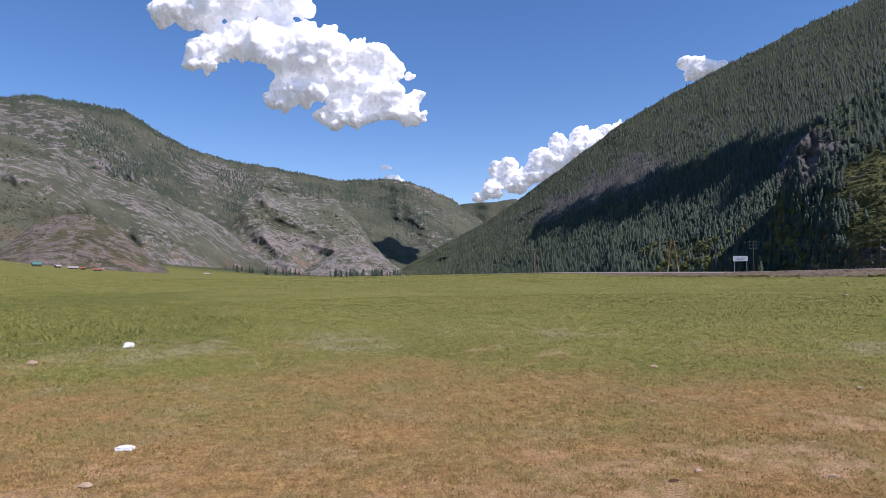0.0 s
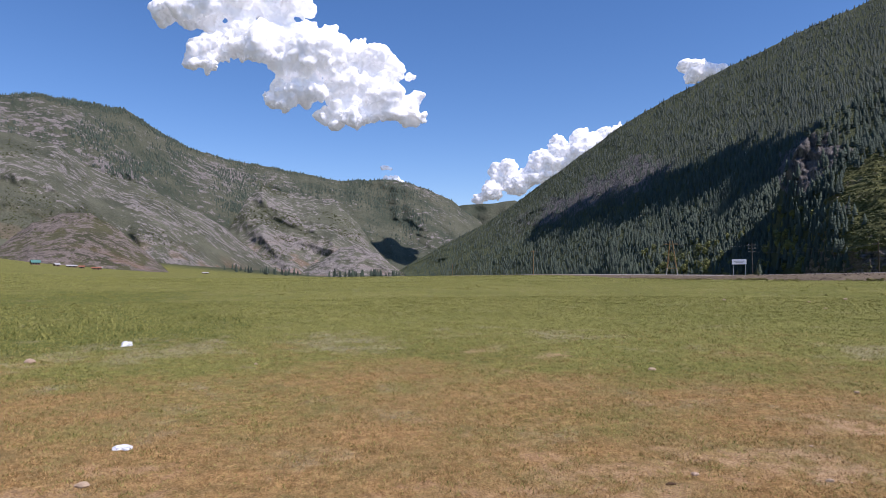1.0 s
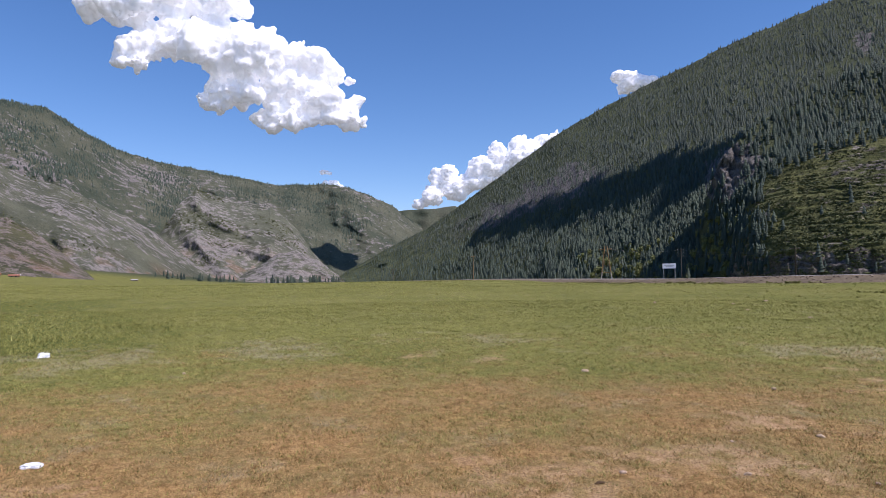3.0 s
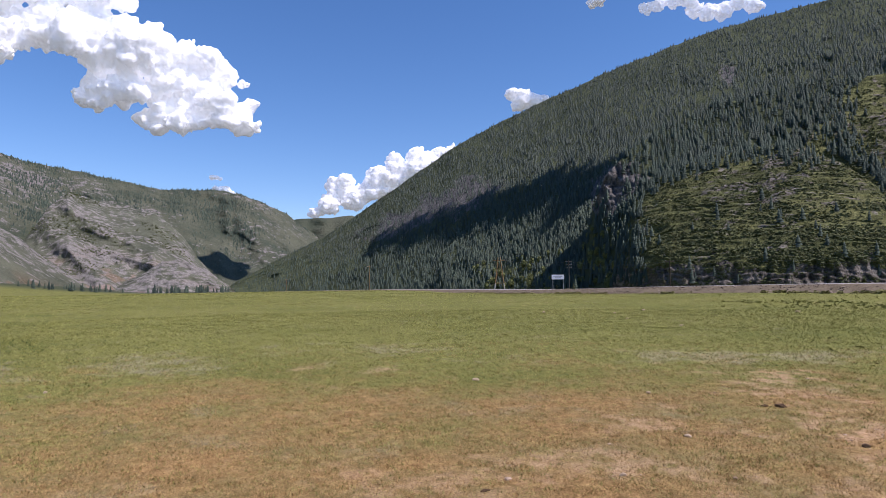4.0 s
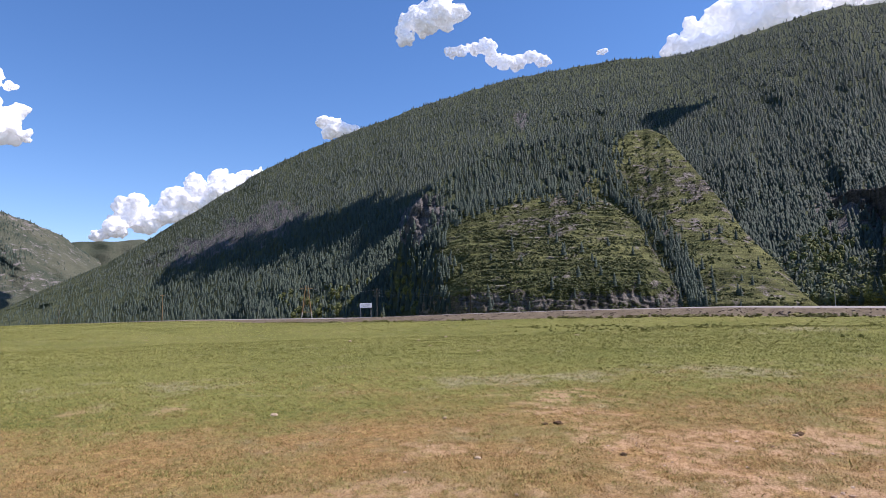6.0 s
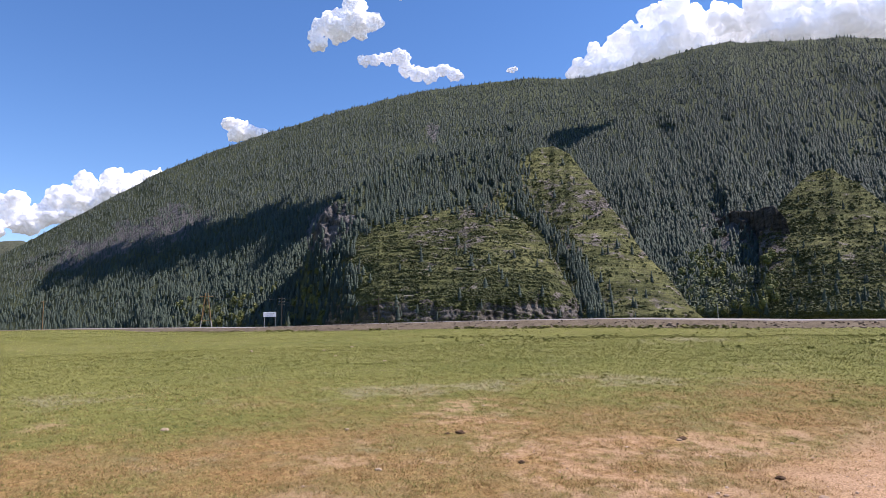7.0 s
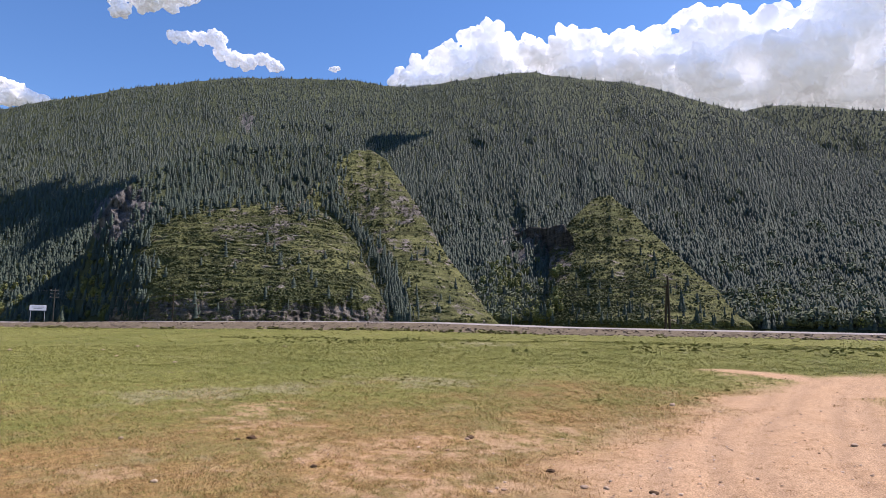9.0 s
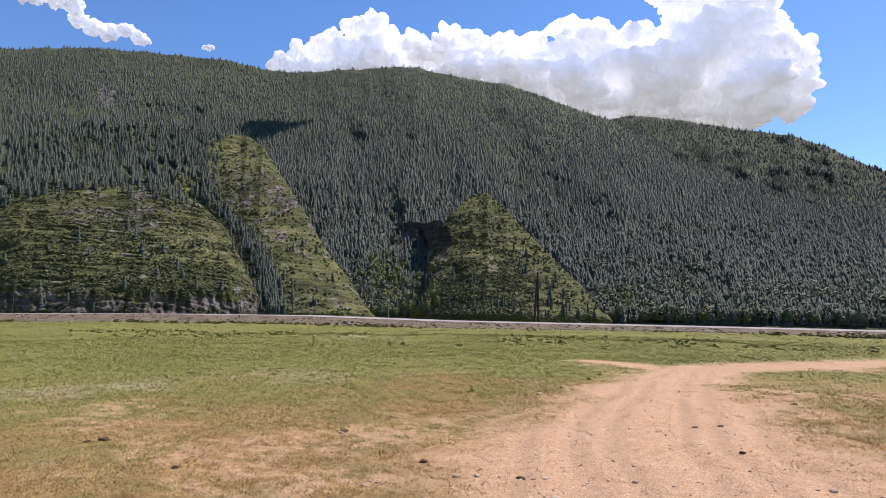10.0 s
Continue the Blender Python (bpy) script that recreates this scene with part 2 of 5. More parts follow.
# ---- lie of the land ----
def road_x(y):
    y = np.asarray(y, float)
    return 55.5 + 0.06 * y - 0.005 * np.minimum(y, 0) ** 2


def road_z(y):
    return np.interp(y, [-300, -60, -20, 14, 28, 45, 70, 100, 235, 800, 2500], [0.5, 0.6, 0.72, 0.9, 1.18, 1.12, 0.85, 0.4, 0.05, -3.9, -16])


def land_z(x, y):
    x, y = np.asarray(x, float), np.asarray(y, float)
    r = np.hypot(x, y)
    z = 0.00036 * np.maximum(0, -x - 60) ** 2 * smooth(30, 300, y) * (1 - 0.5 * smooth(300, 900, r))
    z = z - 0.0068 * np.maximum(0, y - 180) * smooth(-400, -60, x)
    z = z + 0.05 * fbm(x / 9, y / 9, 0, 4, 3) * smooth(3, 14, r) + 0.14 * fbm(x / 30, y / 30, 0, 3, 9) * smooth(12, 40, r)
    z = z + 0.008 * fbm(x / 0.7, y / 0.7, 0, 3, 5)
    dx = x - road_x(y)
    z = z + (road_z(y) - np.interp(y, [-60, 0, 15, 40], [0.42, 0.46, 0.58, 0.72])) * smooth(-24, -7.5, dx) * (1 - smooth(5, 14, dx)) * (1 - smooth(110, 180, y)) * smooth(-120, -60, y)
    # low bank along the roadside ditch
    bank = np.exp(-((x - 33 - 0.05 * y) / 3.5) ** 2) * smooth(-16, -6, y) * (1 - smooth(26, 44, y))
    z = z - 10.0 * smooth(11, 70, x - road_x(y)) * (1 - smooth(900, 1600, r))
    return z + 0.22 * bank * (1 + 0.5 * fbm(x / 4, y / 4, 0, 2, 31))


# ---- ground: one sheet to the horizon ----
rng = np.random.default_rng(7)
TRACK = [(-14.0, -7.0), (-5.0, -4.4), (1.0, -2.2), (5.0, -0.8), (8.5, -0.6), (12.0, -0.9), (16.0, -1.4), (20.0, -2.2), (24.0, -7.5), (28.0, -13.0), (36.0, -24.0)]
BYWAY = [(19.6, -1.9), (21.4, -0.9), (22.6, 0.4)]
BARE = [(1.2, 4.6, 0.9), (2.6, 4.9, 0.7), (-2.2, 4.8, 0.7), (1.7, 4.1, 1.1), (3.5, 4.5, 0.8), (0.3, 4.2, 0.7), (-2.5, 4.2, 0.8), (8.6, 7.6, 1.1), (7.6, 6.6, 0.6), (5.6, 2.9, 1.7), (8.5, 2.6, 1.6), (7.5, 3.9, 1.2),
        (10.5, 1.4, 1.0), (14.5, -4.0, 2.2), (21.5, 0.2, 0.9), (18.5, -1.2, 1.6), (4.6, 6.0, 0.8), (1.9, 12.6, 0.5), (3.2, 11.7, 0.5), (5.5, -3.5, 2.8), (9.0, -3.6, 1.8), (12.0, -3.0, 1.6), (22.5, -4.5, 1.2), (4.4, 1.7, 1.6), (5.0, 3.2, 1.3), (6.4, 4.2, 1.2)]
PALE = [(4.4, 14.8, 1.0), (-0.8, 15.0, 1.9), (-4.6, 14.0, 1.9), (9.8, 10.2, 1.3), (14.3, 7.2, 1.7), (32.5, 12.7, 2.0), (11.0, 9.4, 1.0)]
ISLAND = [(18.6, -4.8, 1.0), (20.5, -6.3, 1.1), (13.4, -4.6, 1.2)]


def spots(x, y, places, stretch=1.0):
    out = 0
    for px, py, pr in places:
        out = np.maximum(out, np.exp(-(((x - px) ** 2 + (y - py) ** 2) / (pr * pr)) * 0.9))
    return out


def near_line(x, y, line):
    d = np.full(np.shape(x), 1e9)
    for (ax, ay), (bx, by) in zip(line, line[1:]):
        t = np.clip(((x - ax) * (bx - ax) + (y - ay) * (by - ay)) / ((bx - ax) ** 2 + (by - ay) ** 2), 0, 1)
        d = np.minimum(d, np.hypot(x - ax - t * (bx - ax), y - ay - t * (by - ay)))
    return d


def dirt_at(x, y):
    d = near_line(x, y, TRACK)
    wide = np.interp(np.hypot(x, y), [1.5, 4.5, 8, 12, 18, 25, 40], [1.6, 3.0, 2.7, 2.1, 1.5, 1.4, 1.5])
    n = fbm(x / 1.6, y / 1.6, 0, 5, 21)
    d = np.minimum(d, near_line(x, y, BYWAY) * wide / 0.75)
    track = 1 - smooth(0.45, 1.35, d / wide + 0.38 * n)
    bare = smooth(0.30, 0.95, spots(x, y, BARE) + 0.45 * fbm(x / 0.5, y / 0.5, 0, 5, 44, 0.7) - 0.05) * smooth(-0.7, 0.4, fbm(x / 0.16, y / 0.16, 0, 3, 46, 0.7))
    out = np.maximum(track, (0.55 + 0.2 * smooth(2.5, 6.0, x)) * bare)
    isle = smooth(0.35, 0.6, spots(x, y, ISLAND) + 0.18 * n)
    return out * (1 - 0.85 * isle)


def dry_at(x, y):
    r = np.hypot(x, y)
    edge = np.interp(np.degrees(np.arctan2(x, y)), [-40, -20, 0, 20, 45, 60, 80, 100, 120], [10.5, 11.0, 11.0, 10.5, 12.0, 12.5, 15.0, 21.0, 26.0])
    return np.clip(1.0 - smooth(0.55, 1.30, r / edge + 0.22 * fbm(x / 2.2, y / 2.2, 0, 6, 77, 0.7)), 0, 1)


def pale_at(x, y):
    return 0.5 * smooth(0.3, 1.0, spots(x, y, PALE) + 0.5 * fbm(x / 0.8, y / 0.8, 0, 5, 13, 0.7))


def lush_at(x, y):
    """Darker green grass in the left part of the meadow."""
    az, r = np.degrees(np.arctan2(x, y)), np.hypot(x, y)
    return smooth(0.25, 0.75, (1 - smooth(-20, -8, az)) * smooth(14, 17, r) * (1 - smooth(45, 90, r)) + 0.35 * fbm(x / 3, y / 3, 0, 5, 141, 0.65))


def rut_z(x, y):
    """Two wheel ruts pressed into the track."""
    d = near_line(x, y, TRACK)
    out = 0
    for at in (0.35, 0.85, 1.55):
        out = out - 0.026 * np.exp(-((d + 0.25 * fbm(x / 3, y / 3, 0, 2, 71) - at) / 0.17) ** 2)
    return out * dirt_at(x, y)


def make_ground():
    az = np.concatenate([np.arange(-180, -42, 4.0), np.arange(-42, 122, 0.22), np.arange(122, 180.1, 4.0)])
    az[-1] = 180.0
    r = np.concatenate([[0.05, 1.0, 2.0], np.geomspace(3.0, 70, 240), np.geomspace(73, 4850, 60)])
    A, R = np.meshgrid(az, r)
    x, y = polar(A, R)
    z = land_z(x, y)
    near = R < 60
    dirt = np.where(near, dirt_at(x, y), 0)
    z = z + np.where(near, rut_z(x, y), 0) + 0.006 * np.where(R < 30, fbm(x / 0.18, y / 0.18, 0, 2, 8), 0)
    me = fast_mesh("ground", np.stack([x, y, z], -1).reshape(-1, 3), grid_faces(*A.shape)[:, ::-1], MEADOW)
    set_attribute(me, "dirt", dirt)
    set_attribute(me, "dry", dry_at(x, y))
    set_attribute(me, "lush", lush_at(x, y))
    set_attribute(me, "far_dark", smooth(950, 1500, R) * 1.0)
    set_attribute(me, "rut", np.where(near, np.clip(-rut_z(x, y) / 0.026, 0, 1), 0))
    set_attribute(me, "pale", np.where(near, pale_at(x, y), 0))
    tagged(new("ground", me), "flat grazed meadow, green to dry brown, with bare dirt track", "meadow", kind="structure")


make_ground()


# ---- road on its gravel bank ----
def strip(name, offsets, heights, mat, label, category, rough=0.0, seed=0):
    y = np.concatenate([np.arange(-140, 200, 0.8), np.geomspace(200, 2300, 60)])
    off, hgt = np.array(offsets, float), np.array(heights, float)
    Y, O = np.meshgrid(y, off, indexing="ij")
    X = road_x(Y) + O
    Z = road_z(Y) + hgt[None]
    low = land_z(X, Y) - 0.12
    Z = np.where(hgt[None] <= -5, low, Z)
    if rough:
        Z = Z + rough * fbm(X / 0.9, Y / 1.6, 0, 4, seed) * (hgt[None] < -0.05)
    me = fast_mesh(name, np.stack([X, Y, Z], -1).reshape(-1, 3), grid_faces(*X.shape)[:, ::-1], mat)
    return tagged(new(name, me), label, category, kind="structure")


strip("road_bank", (-9.4, -8.4, -7.3, -6.4, -5.6, -5.0, -4.4, 4.4, 6.0, 8.0, 11.0), (-9, -0.88, -0.64, -0.38, -0.16, -0.06, -0.03, -0.03, -0.2, -0.6, -9), GRAVEL,
      "stony grey-brown gravel bank carrying the road", "road bank", 0.10, 61)
strip("road", (-4.1, -2.0, 0, 2.0, 4.1), (0.0, 0.03, 0.05, 0.03, 0.0), ASPHALT, "worn pale grey asphalt country road on a low bank", "road")


# ---- mountains ----
def table(pairs, az):
    a = np.array(pairs, float)
    return np.interp(az, a[:, 0], a[:, 1])


def soft_table(pairs, az):
    return (table(pairs, az - 1.2) + 2 * table(pairs, az) + table(pairs, az + 1.2)) / 4


def rock_face(A, el):
    """Bare rock faces that break the wood."""
    A, el = A + 0.9 * fbm(A / 0.9, el / 0.7, 0, 3, 201), el + 0.7 * fbm(A / 1.1, el / 0.9, 0, 3, 207)
    return np.clip(np.exp(-((A - 36.6) / 2.2) ** 4 - ((el - 8.2 - 0.4 * (A - 36.6)) / 2.0) ** 4) + np.exp(-((A - 72.6) / 3.0) ** 4 - ((el - 6.6) / 1.8) ** 4), 0, 1)


def slope_sheet(name, crest, foot, top, mat, parent, relief=0.04, rib=0.03, step=0.2, rows=80, low=-0.9, wall=0.0, seed=0, rock=0.0, rust=0.0, size=120.0, label="", rim=0.06,
                slant=0.0, ridges=(), profile=0.0, terrace=0.0, faces=0.0):
    """A mountainside seen from the valley: a skyline of elevations, a foot line and a crest line, with ribs and gullies between.
    ridges: rows of a line of (azimuth, elevation), its half width in degrees and how far it stands out (or lies back), as a share of the distance.
    profile: above 1, a swelling slope, steep at the foot. terrace: depth of the rock ledges in metres. faces: how rugged its rock faces are."""
    az = np.arange(crest[0][0], crest[-1][0] + step / 2, step)
    E = table(crest, az) + rim * fbm(az / 0.8, 0 * az, 0, 3, seed + 70)
    rb, rc = soft_table(foot, az), soft_table(top, az)
    v = np.linspace(0, 1, rows) ** 1.1
    A, V = np.meshgrid(az, v)
    el = low + (E[None] - low) * V
    lift = np.maximum(el - wall, low)
    t, tE = np.tan(np.radians(lift)), np.tan(np.radians(np.maximum(E - wall, low + 0.05)))[None]
    m = tE * rc / (rc - rb)
    m = np.maximum(m, tE * 1.02)
    R = m * rb / np.maximum(m - t, 1e-3)
    if profile:
        R = rb + 7.0 * np.clip(el / max(wall, 0.5), -0.3, 1) + (rc - rb) * np.clip((el - wall) / np.maximum(E - wall, 0.3), 0, 1) ** profile
    R = np.clip(R, rb * 0.9, np.maximum(rc, rb) * 1.02)
    x, y = polar(A, R)
    z = R * np.tan(np.radians(el))
    n = fbm(x / size, y / size, z / size, 5, seed)
    fold = 1 - 2 * np.abs(fbm(x / size / 1.4, y / size / 1.4, z / size / 2.2, 4, seed + 31))
    ribs = 1 - 2 * np.abs(value_noise(A / 2.3 + 0.5 * n, V * 1.6 + seed, 0, seed + 3))
    ribs2 = 1 - 2 * np.abs(value_noise(A / 0.9 + 0.6 * n, V * 2.2 + seed, 0, seed + 5))
    if slant:
        ribs = ribs + slant * (1 - 2 * np.abs(value_noise(A / 3.4 + 2.6 * V + 0.35 * n, V * 0.7 + seed, 0, seed + 15)))
        ribs2 = ribs2 + slant * (1 - 2 * np.abs(value_noise(A / 1.2 + 3.4 * V + 0.5 * n, V * 1.3 + seed, 0, seed + 17)))
    body = 0.3 + 0.7 * np.sin(np.pi * V)
    R = R * (1 - relief * n * 0.7 - rib * (ribs + 0.4 * ribs2 + 0.5 * fold) * body)
    for line, wide, out in ridges:
        d = near_line(A + 0.22 * wide * n, el + 0.15 * wide * fold, line) / wide
        R = R * (1 - out * smooth(0, 1, 1 - np.sqrt(d * d + 0.02)) * np.minimum(1, body + 0.2))
    if terrace:
        level = z / 5.2 + 0.02 * x + 1.7 * fbm(x / 38, y / 38, z / 24, 4, seed + 51)
        saw = level - np.floor(level)
        R = R + terrace * (smooth(0.45, 1.0, saw) - saw + 0.25) * (0.3 + 0.7 * smooth(-0.3, 0.3, fbm(x / 22, y / 22, z / 9, 3, seed + 57)))
    if faces:
        R = R * (1 - faces * rock_face(A, el) * (1 - 2 * np.abs(fbm(A / 0.9 + 0.3 * el, el / 0.7, 0, 4, seed + 61, 0.6))))
    if wall:
        crag = fbm(A / 0.5, el / 1.6, 0, 4, seed + 9)
        R = R * (1 - 0.009 * crag * (1 - smooth(wall * 0.8, wall * 1.5, el)))
    R = np.maximum.accumulate(R + np.arange(rows)[:, None] * 0.05, axis=0)
    x, y = polar(A, R)
    z = 1.6 + R * np.tan(np.radians(el))
    # the far side, hidden behind the crest
    bx, by = polar(az, R[-1] * 1.04)
    cx, cy = polar(az, R[-1] * 1.22)
    X = np.concatenate([x, bx[None], cx[None]])
    Y = np.concatenate([y, by[None], cy[None]])
    Z = np.concatenate([z, (z[-1] * 0.98 - 10)[None], np.full((1, len(az)), -20.0)])
    me = fast_mesh(name, np.stack([X, Y, Z], -1).reshape(-1, 3), grid_faces(*X.shape)[:, ::-1], mat)
    rk = rock + 0.10 * n + 0.05 * fold
    if wall:
        rk = np.maximum(rk, 0.75 * (1 - smooth(wall * 0.55, wall * 1.45, el + 0.7 * fbm(A / 1.1, el, 0, 4, seed + 12))))
    rs = rust * smooth(-0.05, 0.35, fbm(x / 60, y / 60, z / 40, 4, seed + 40)) * (1 - smooth(0.15, 0.6, V))
    pad = lambda a: np.concatenate([a, a[-1:], a[-1:]])
    set_attribute(me, "rock", pad(rk))
    set_attribute(me, "rust", pad(rs))
    ob = mesh_part(name, me, parent, label)
    return dict(ob=ob, az=az, v=v, A=A, V=V, el=el, R=R, x=x, y=y, z=z, me=me, rock=rk)


def bare_rock(s, more):
    """More bare rock on a sheet."""
    r = s["rock"] + more
    s["me"].attributes["rock"].data.foreach_set("value", np.concatenate([r, r[-1:], r[-1:]]).astype(np.float32).ravel())


def mountain(name, label, where):
    ob = new(name)
    ob.location = where
    return tagged(ob, label, "mountain", kind="structure")


mountain_forest = mountain("mountain_forested", "steep mountainside covered in dark conifer forest", (0, 0, 0))
mountain_rocky = mountain("mountain_rocky", "bare grey-green rocky mountain range with sparse trees", (0, 0, 0))
mountain_far = mountain("mountain_distant", "distant blue-green ridge closing the valley", (0, 0, 0))

MAIN_CREST = [(0.5, -0.8), (2.7, 0.5), (6.9, 2.8), (10.1, 4.3), (13.2, 6.4), (17.3, 9.2), (22.2, 12.5), (27.0, 14.85), (31.6, 16.6), (37.1, 18.5), (41.6, 19.65),
              (46.2, 20.6), (51.5, 21.0), (54.9, 21.2), (58.5, 20.9), (61.0, 20.85), (65.6, 21.45), (70.5, 22.0), (72.5, 22.0), (76.2, 21.3), (81.0, 20.6), (84.2, 19.6),
              (87.0, 18.4), (90.6, 17.1), (96.0, 13.5), (104.0, 10.0), (112.0, 8.0), (128.0, 7.0)]
main = slope_sheet("slope", MAIN_CREST,
                   [(0, 2300), (5, 2000), (10, 1650), (16, 1250), (22, 960), (30, 740), (38, 590), (45, 560), (57, 560), (66, 500), (72, 500), (80, 520), (90, 480), (100, 470), (112, 500), (128, 600)],
                   [(0, 2500), (8, 2450), (20, 2150), (35, 1950), (60, 1900), (75, 1900), (90, 1700), (104, 1300), (128, 1200)],
                   FOREST_FLOOR, mountain_forest, 0.025, 0.016, 0.2, 110, seed=11, rock=0.18, size=160,
                   ridges=[([(46, 16.6), (52, 15.6), (64, 14.6)], 2.2, -0.024), ([(62, 20), (67, 15), (70.5, 8)], 2.6, -0.024), ([(71, 21), (77, 15), (80, 11), (89, 2)], 2.6, 0.036),
                           ([(82, 19), (90, 11), (100, 4)], 2.4, 0.032), ([(78, 19), (86, 11), (92, 4)], 2.2, -0.020), ([(93, 14), (103, 7), (110, 3)], 2.4, 0.032)])
shoulder = slope_sheet("shoulder", [(32.6, -0.6), (33.6, 2.0), (34.6, 6.2), (35.8, 9.4), (38.1, 11.6), (41.3, 13.3), (45.2, 14.6), (49.8, 15.1), (54.0, 15.5), (56.5, 15.0), (58.8, 13.6), (60.9, 10.6), (63.0, 7.5), (66.6, 2.4), (69.0, -0.6)],
                       [(32, 700), (36, 590), (38, 540), (41, 500), (60, 500), (69, 520)], [(32, 710), (36, 740), (40, 790), (56, 860), (62, 700), (69, 530)],
                       FOREST_FLOOR, mountain_forest, 0.03, 0.012, 0.1, 120, seed=27, rock=0.2, size=90, faces=0.013, label="forested shoulder with a dark rock face")
spur_ridge = slope_sheet("spur", [(49.0, 3.5), (50.5, 8.6), (52.0, 11.4), (54.0, 13.9), (55.9, 15.15), (57.4, 15.1), (58.8, 14.4), (60.9, 11.45), (63.0, 8.35), (64.5, 5.75), (66.6, 3.2), (68.8, 0.1), (69.4, -0.5)],
                         [(49, 530), (54, 480), (57, 445), (60, 420), (64, 425), (69.5, 460)], [(49, 550), (54, 680), (57, 740), (60, 680), (64, 560), (69.5, 480)],
                         SPUR_GROUND, mountain_forest, 0.018, 0.0025, 0.1, 140, seed=25, rock=0.38, size=60, terrace=2.8, profile=1.15, label="grassy ridge running down from the forest")
spur_one = slope_sheet("spur", [(36.2, -0.5), (36.85, 3.4), (38.5, 7.3), (41.0, 9.4), (44.9, 10.5), (48.4, 10.85), (51.5, 10.3), (54.1, 8.85), (56.2, 6.8), (57.5, 4.2), (58.9, 1.6), (59.5, -0.5)],
                       [(36, 520), (38, 455), (41, 420), (46, 398), (52, 390), (57, 405), (59.5, 430)], [(36, 530), (38, 540), (41, 560), (48, 590), (54, 540), (57, 480), (59.5, 440)],
                       SPUR_GROUND, mountain_forest, 0.02, 0.006, 0.1, 150, wall=1.3, seed=23, rock=0.36, size=60, terrace=7.0, profile=1.35, label="domed crag with ledges and low cliffs at its foot")
spur_two = slope_sheet("spur", [(70.6, -0.5), (73.3, 3.0), (74.0, 6.0), (74.9, 7.6), (76.1, 9.1), (78.0, 10.85), (79.4, 11.0), (81.2, 9.45), (83.8, 6.6), (86.5, 3.9), (89.1, 1.5), (90.5, -0.5)],
                       [(70, 520), (74, 450), (78, 418), (83, 415), (91, 450)], [(70, 530), (75, 590), (79, 660), (85, 540), (91, 470)],
                       SPUR_GROUND, mountain_forest, 0.02, 0.006, 0.1, 110, seed=31, rock=0.31, size=60, terrace=5.0, profile=1.15, label="round grassy knoll with scattered shrubs")
# sheet of dark stone whose colour also carries the shade of the cavity
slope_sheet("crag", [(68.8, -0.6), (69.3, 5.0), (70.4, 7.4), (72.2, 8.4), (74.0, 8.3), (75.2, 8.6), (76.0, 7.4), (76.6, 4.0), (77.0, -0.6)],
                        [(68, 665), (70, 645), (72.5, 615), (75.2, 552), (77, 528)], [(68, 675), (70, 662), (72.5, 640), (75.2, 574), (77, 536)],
                        SHADED_DARK_ROCK, mountain_forest, 0.02, 0.012, 0.08, 80, seed=37, rock=0.6, size=26, faces=0.02, label="dark rock face beside the knoll, coloured darker for overhang shade")
ridge_behind = slope_sheet("ridge", [(86.0, 14.5), (89.0, 16.6), (91.0, 17.2), (92.6, 17.35), (96.4, 16.7), (100.8, 15.5), (105.0, 14.5), (107.7, 13.2), (109.5, 11.9), (111.2, 10.9), (116.0, 9.0), (130.0, 8.0)],
                           [(86, 1300), (130, 1200)], [(86, 2500), (105, 2300), (130, 2100)], FOREST_FLOOR, mountain_forest, 0.03, 0.03, 0.25, 60, seed=41, rock=0.15, size=180)

range_back = slope_sheet("slope", [(-60, 9.5), (-45, 11.0), (-36, 12.3), (-29.4, 13.4), (-26.9, 13.9), (-25.0, 13.65), (-21.0, 13.4), (-18.5, 12.0), (-16.3, 10.75), (-13.1, 9.9), (-8.3, 9.2), (-3.3, 8.3),
                                   (-0.5, 8.35), (2.1, 8.35), (4.4, 7.7), (7.0, 6.5), (8.5, 5.3), (10.1, 4.2), (13.0, 2.0), (17, 0.5)],
                         [(-60, 1500), (-30, 1700), (-10, 2300), (0, 2500), (17, 2900)], [(-60, 2600), (-25, 3000), (-10, 3500), (5, 3700), (17, 3900)],
                         RANGE_GROUND, mountain_rocky, 0.012, 0.008, 0.12, 130, seed=53, rock=0.36, size=240, slant=1.0,
                         ridges=[([(-25, 12.6), (-20.5, 9.2), (-17.6, 7.2), (-13.4, 4.6)], 2.7, 0.032), ([(-19.4, 12.0), (-16, 8.8), (-13.5, 6.8), (-11.6, 4.5)], 2.2, 0.028), ([(-14.5, 9.8), (-11.2, 8.2), (-9.0, 6.0)], 1.8, -0.021),
                                 ([(2.6, 8.0), (4.2, 5.8), (5.2, 3.9), (7.2, 2.2)], 2.0, 0.028), ([(5.8, 6.8), (7.4, 4.4), (9.0, 2.6)], 1.5, 0.021), ([(-1.2, 7.6), (1.2, 5.2), (3.0, 3.2)], 2.2, -0.028)])
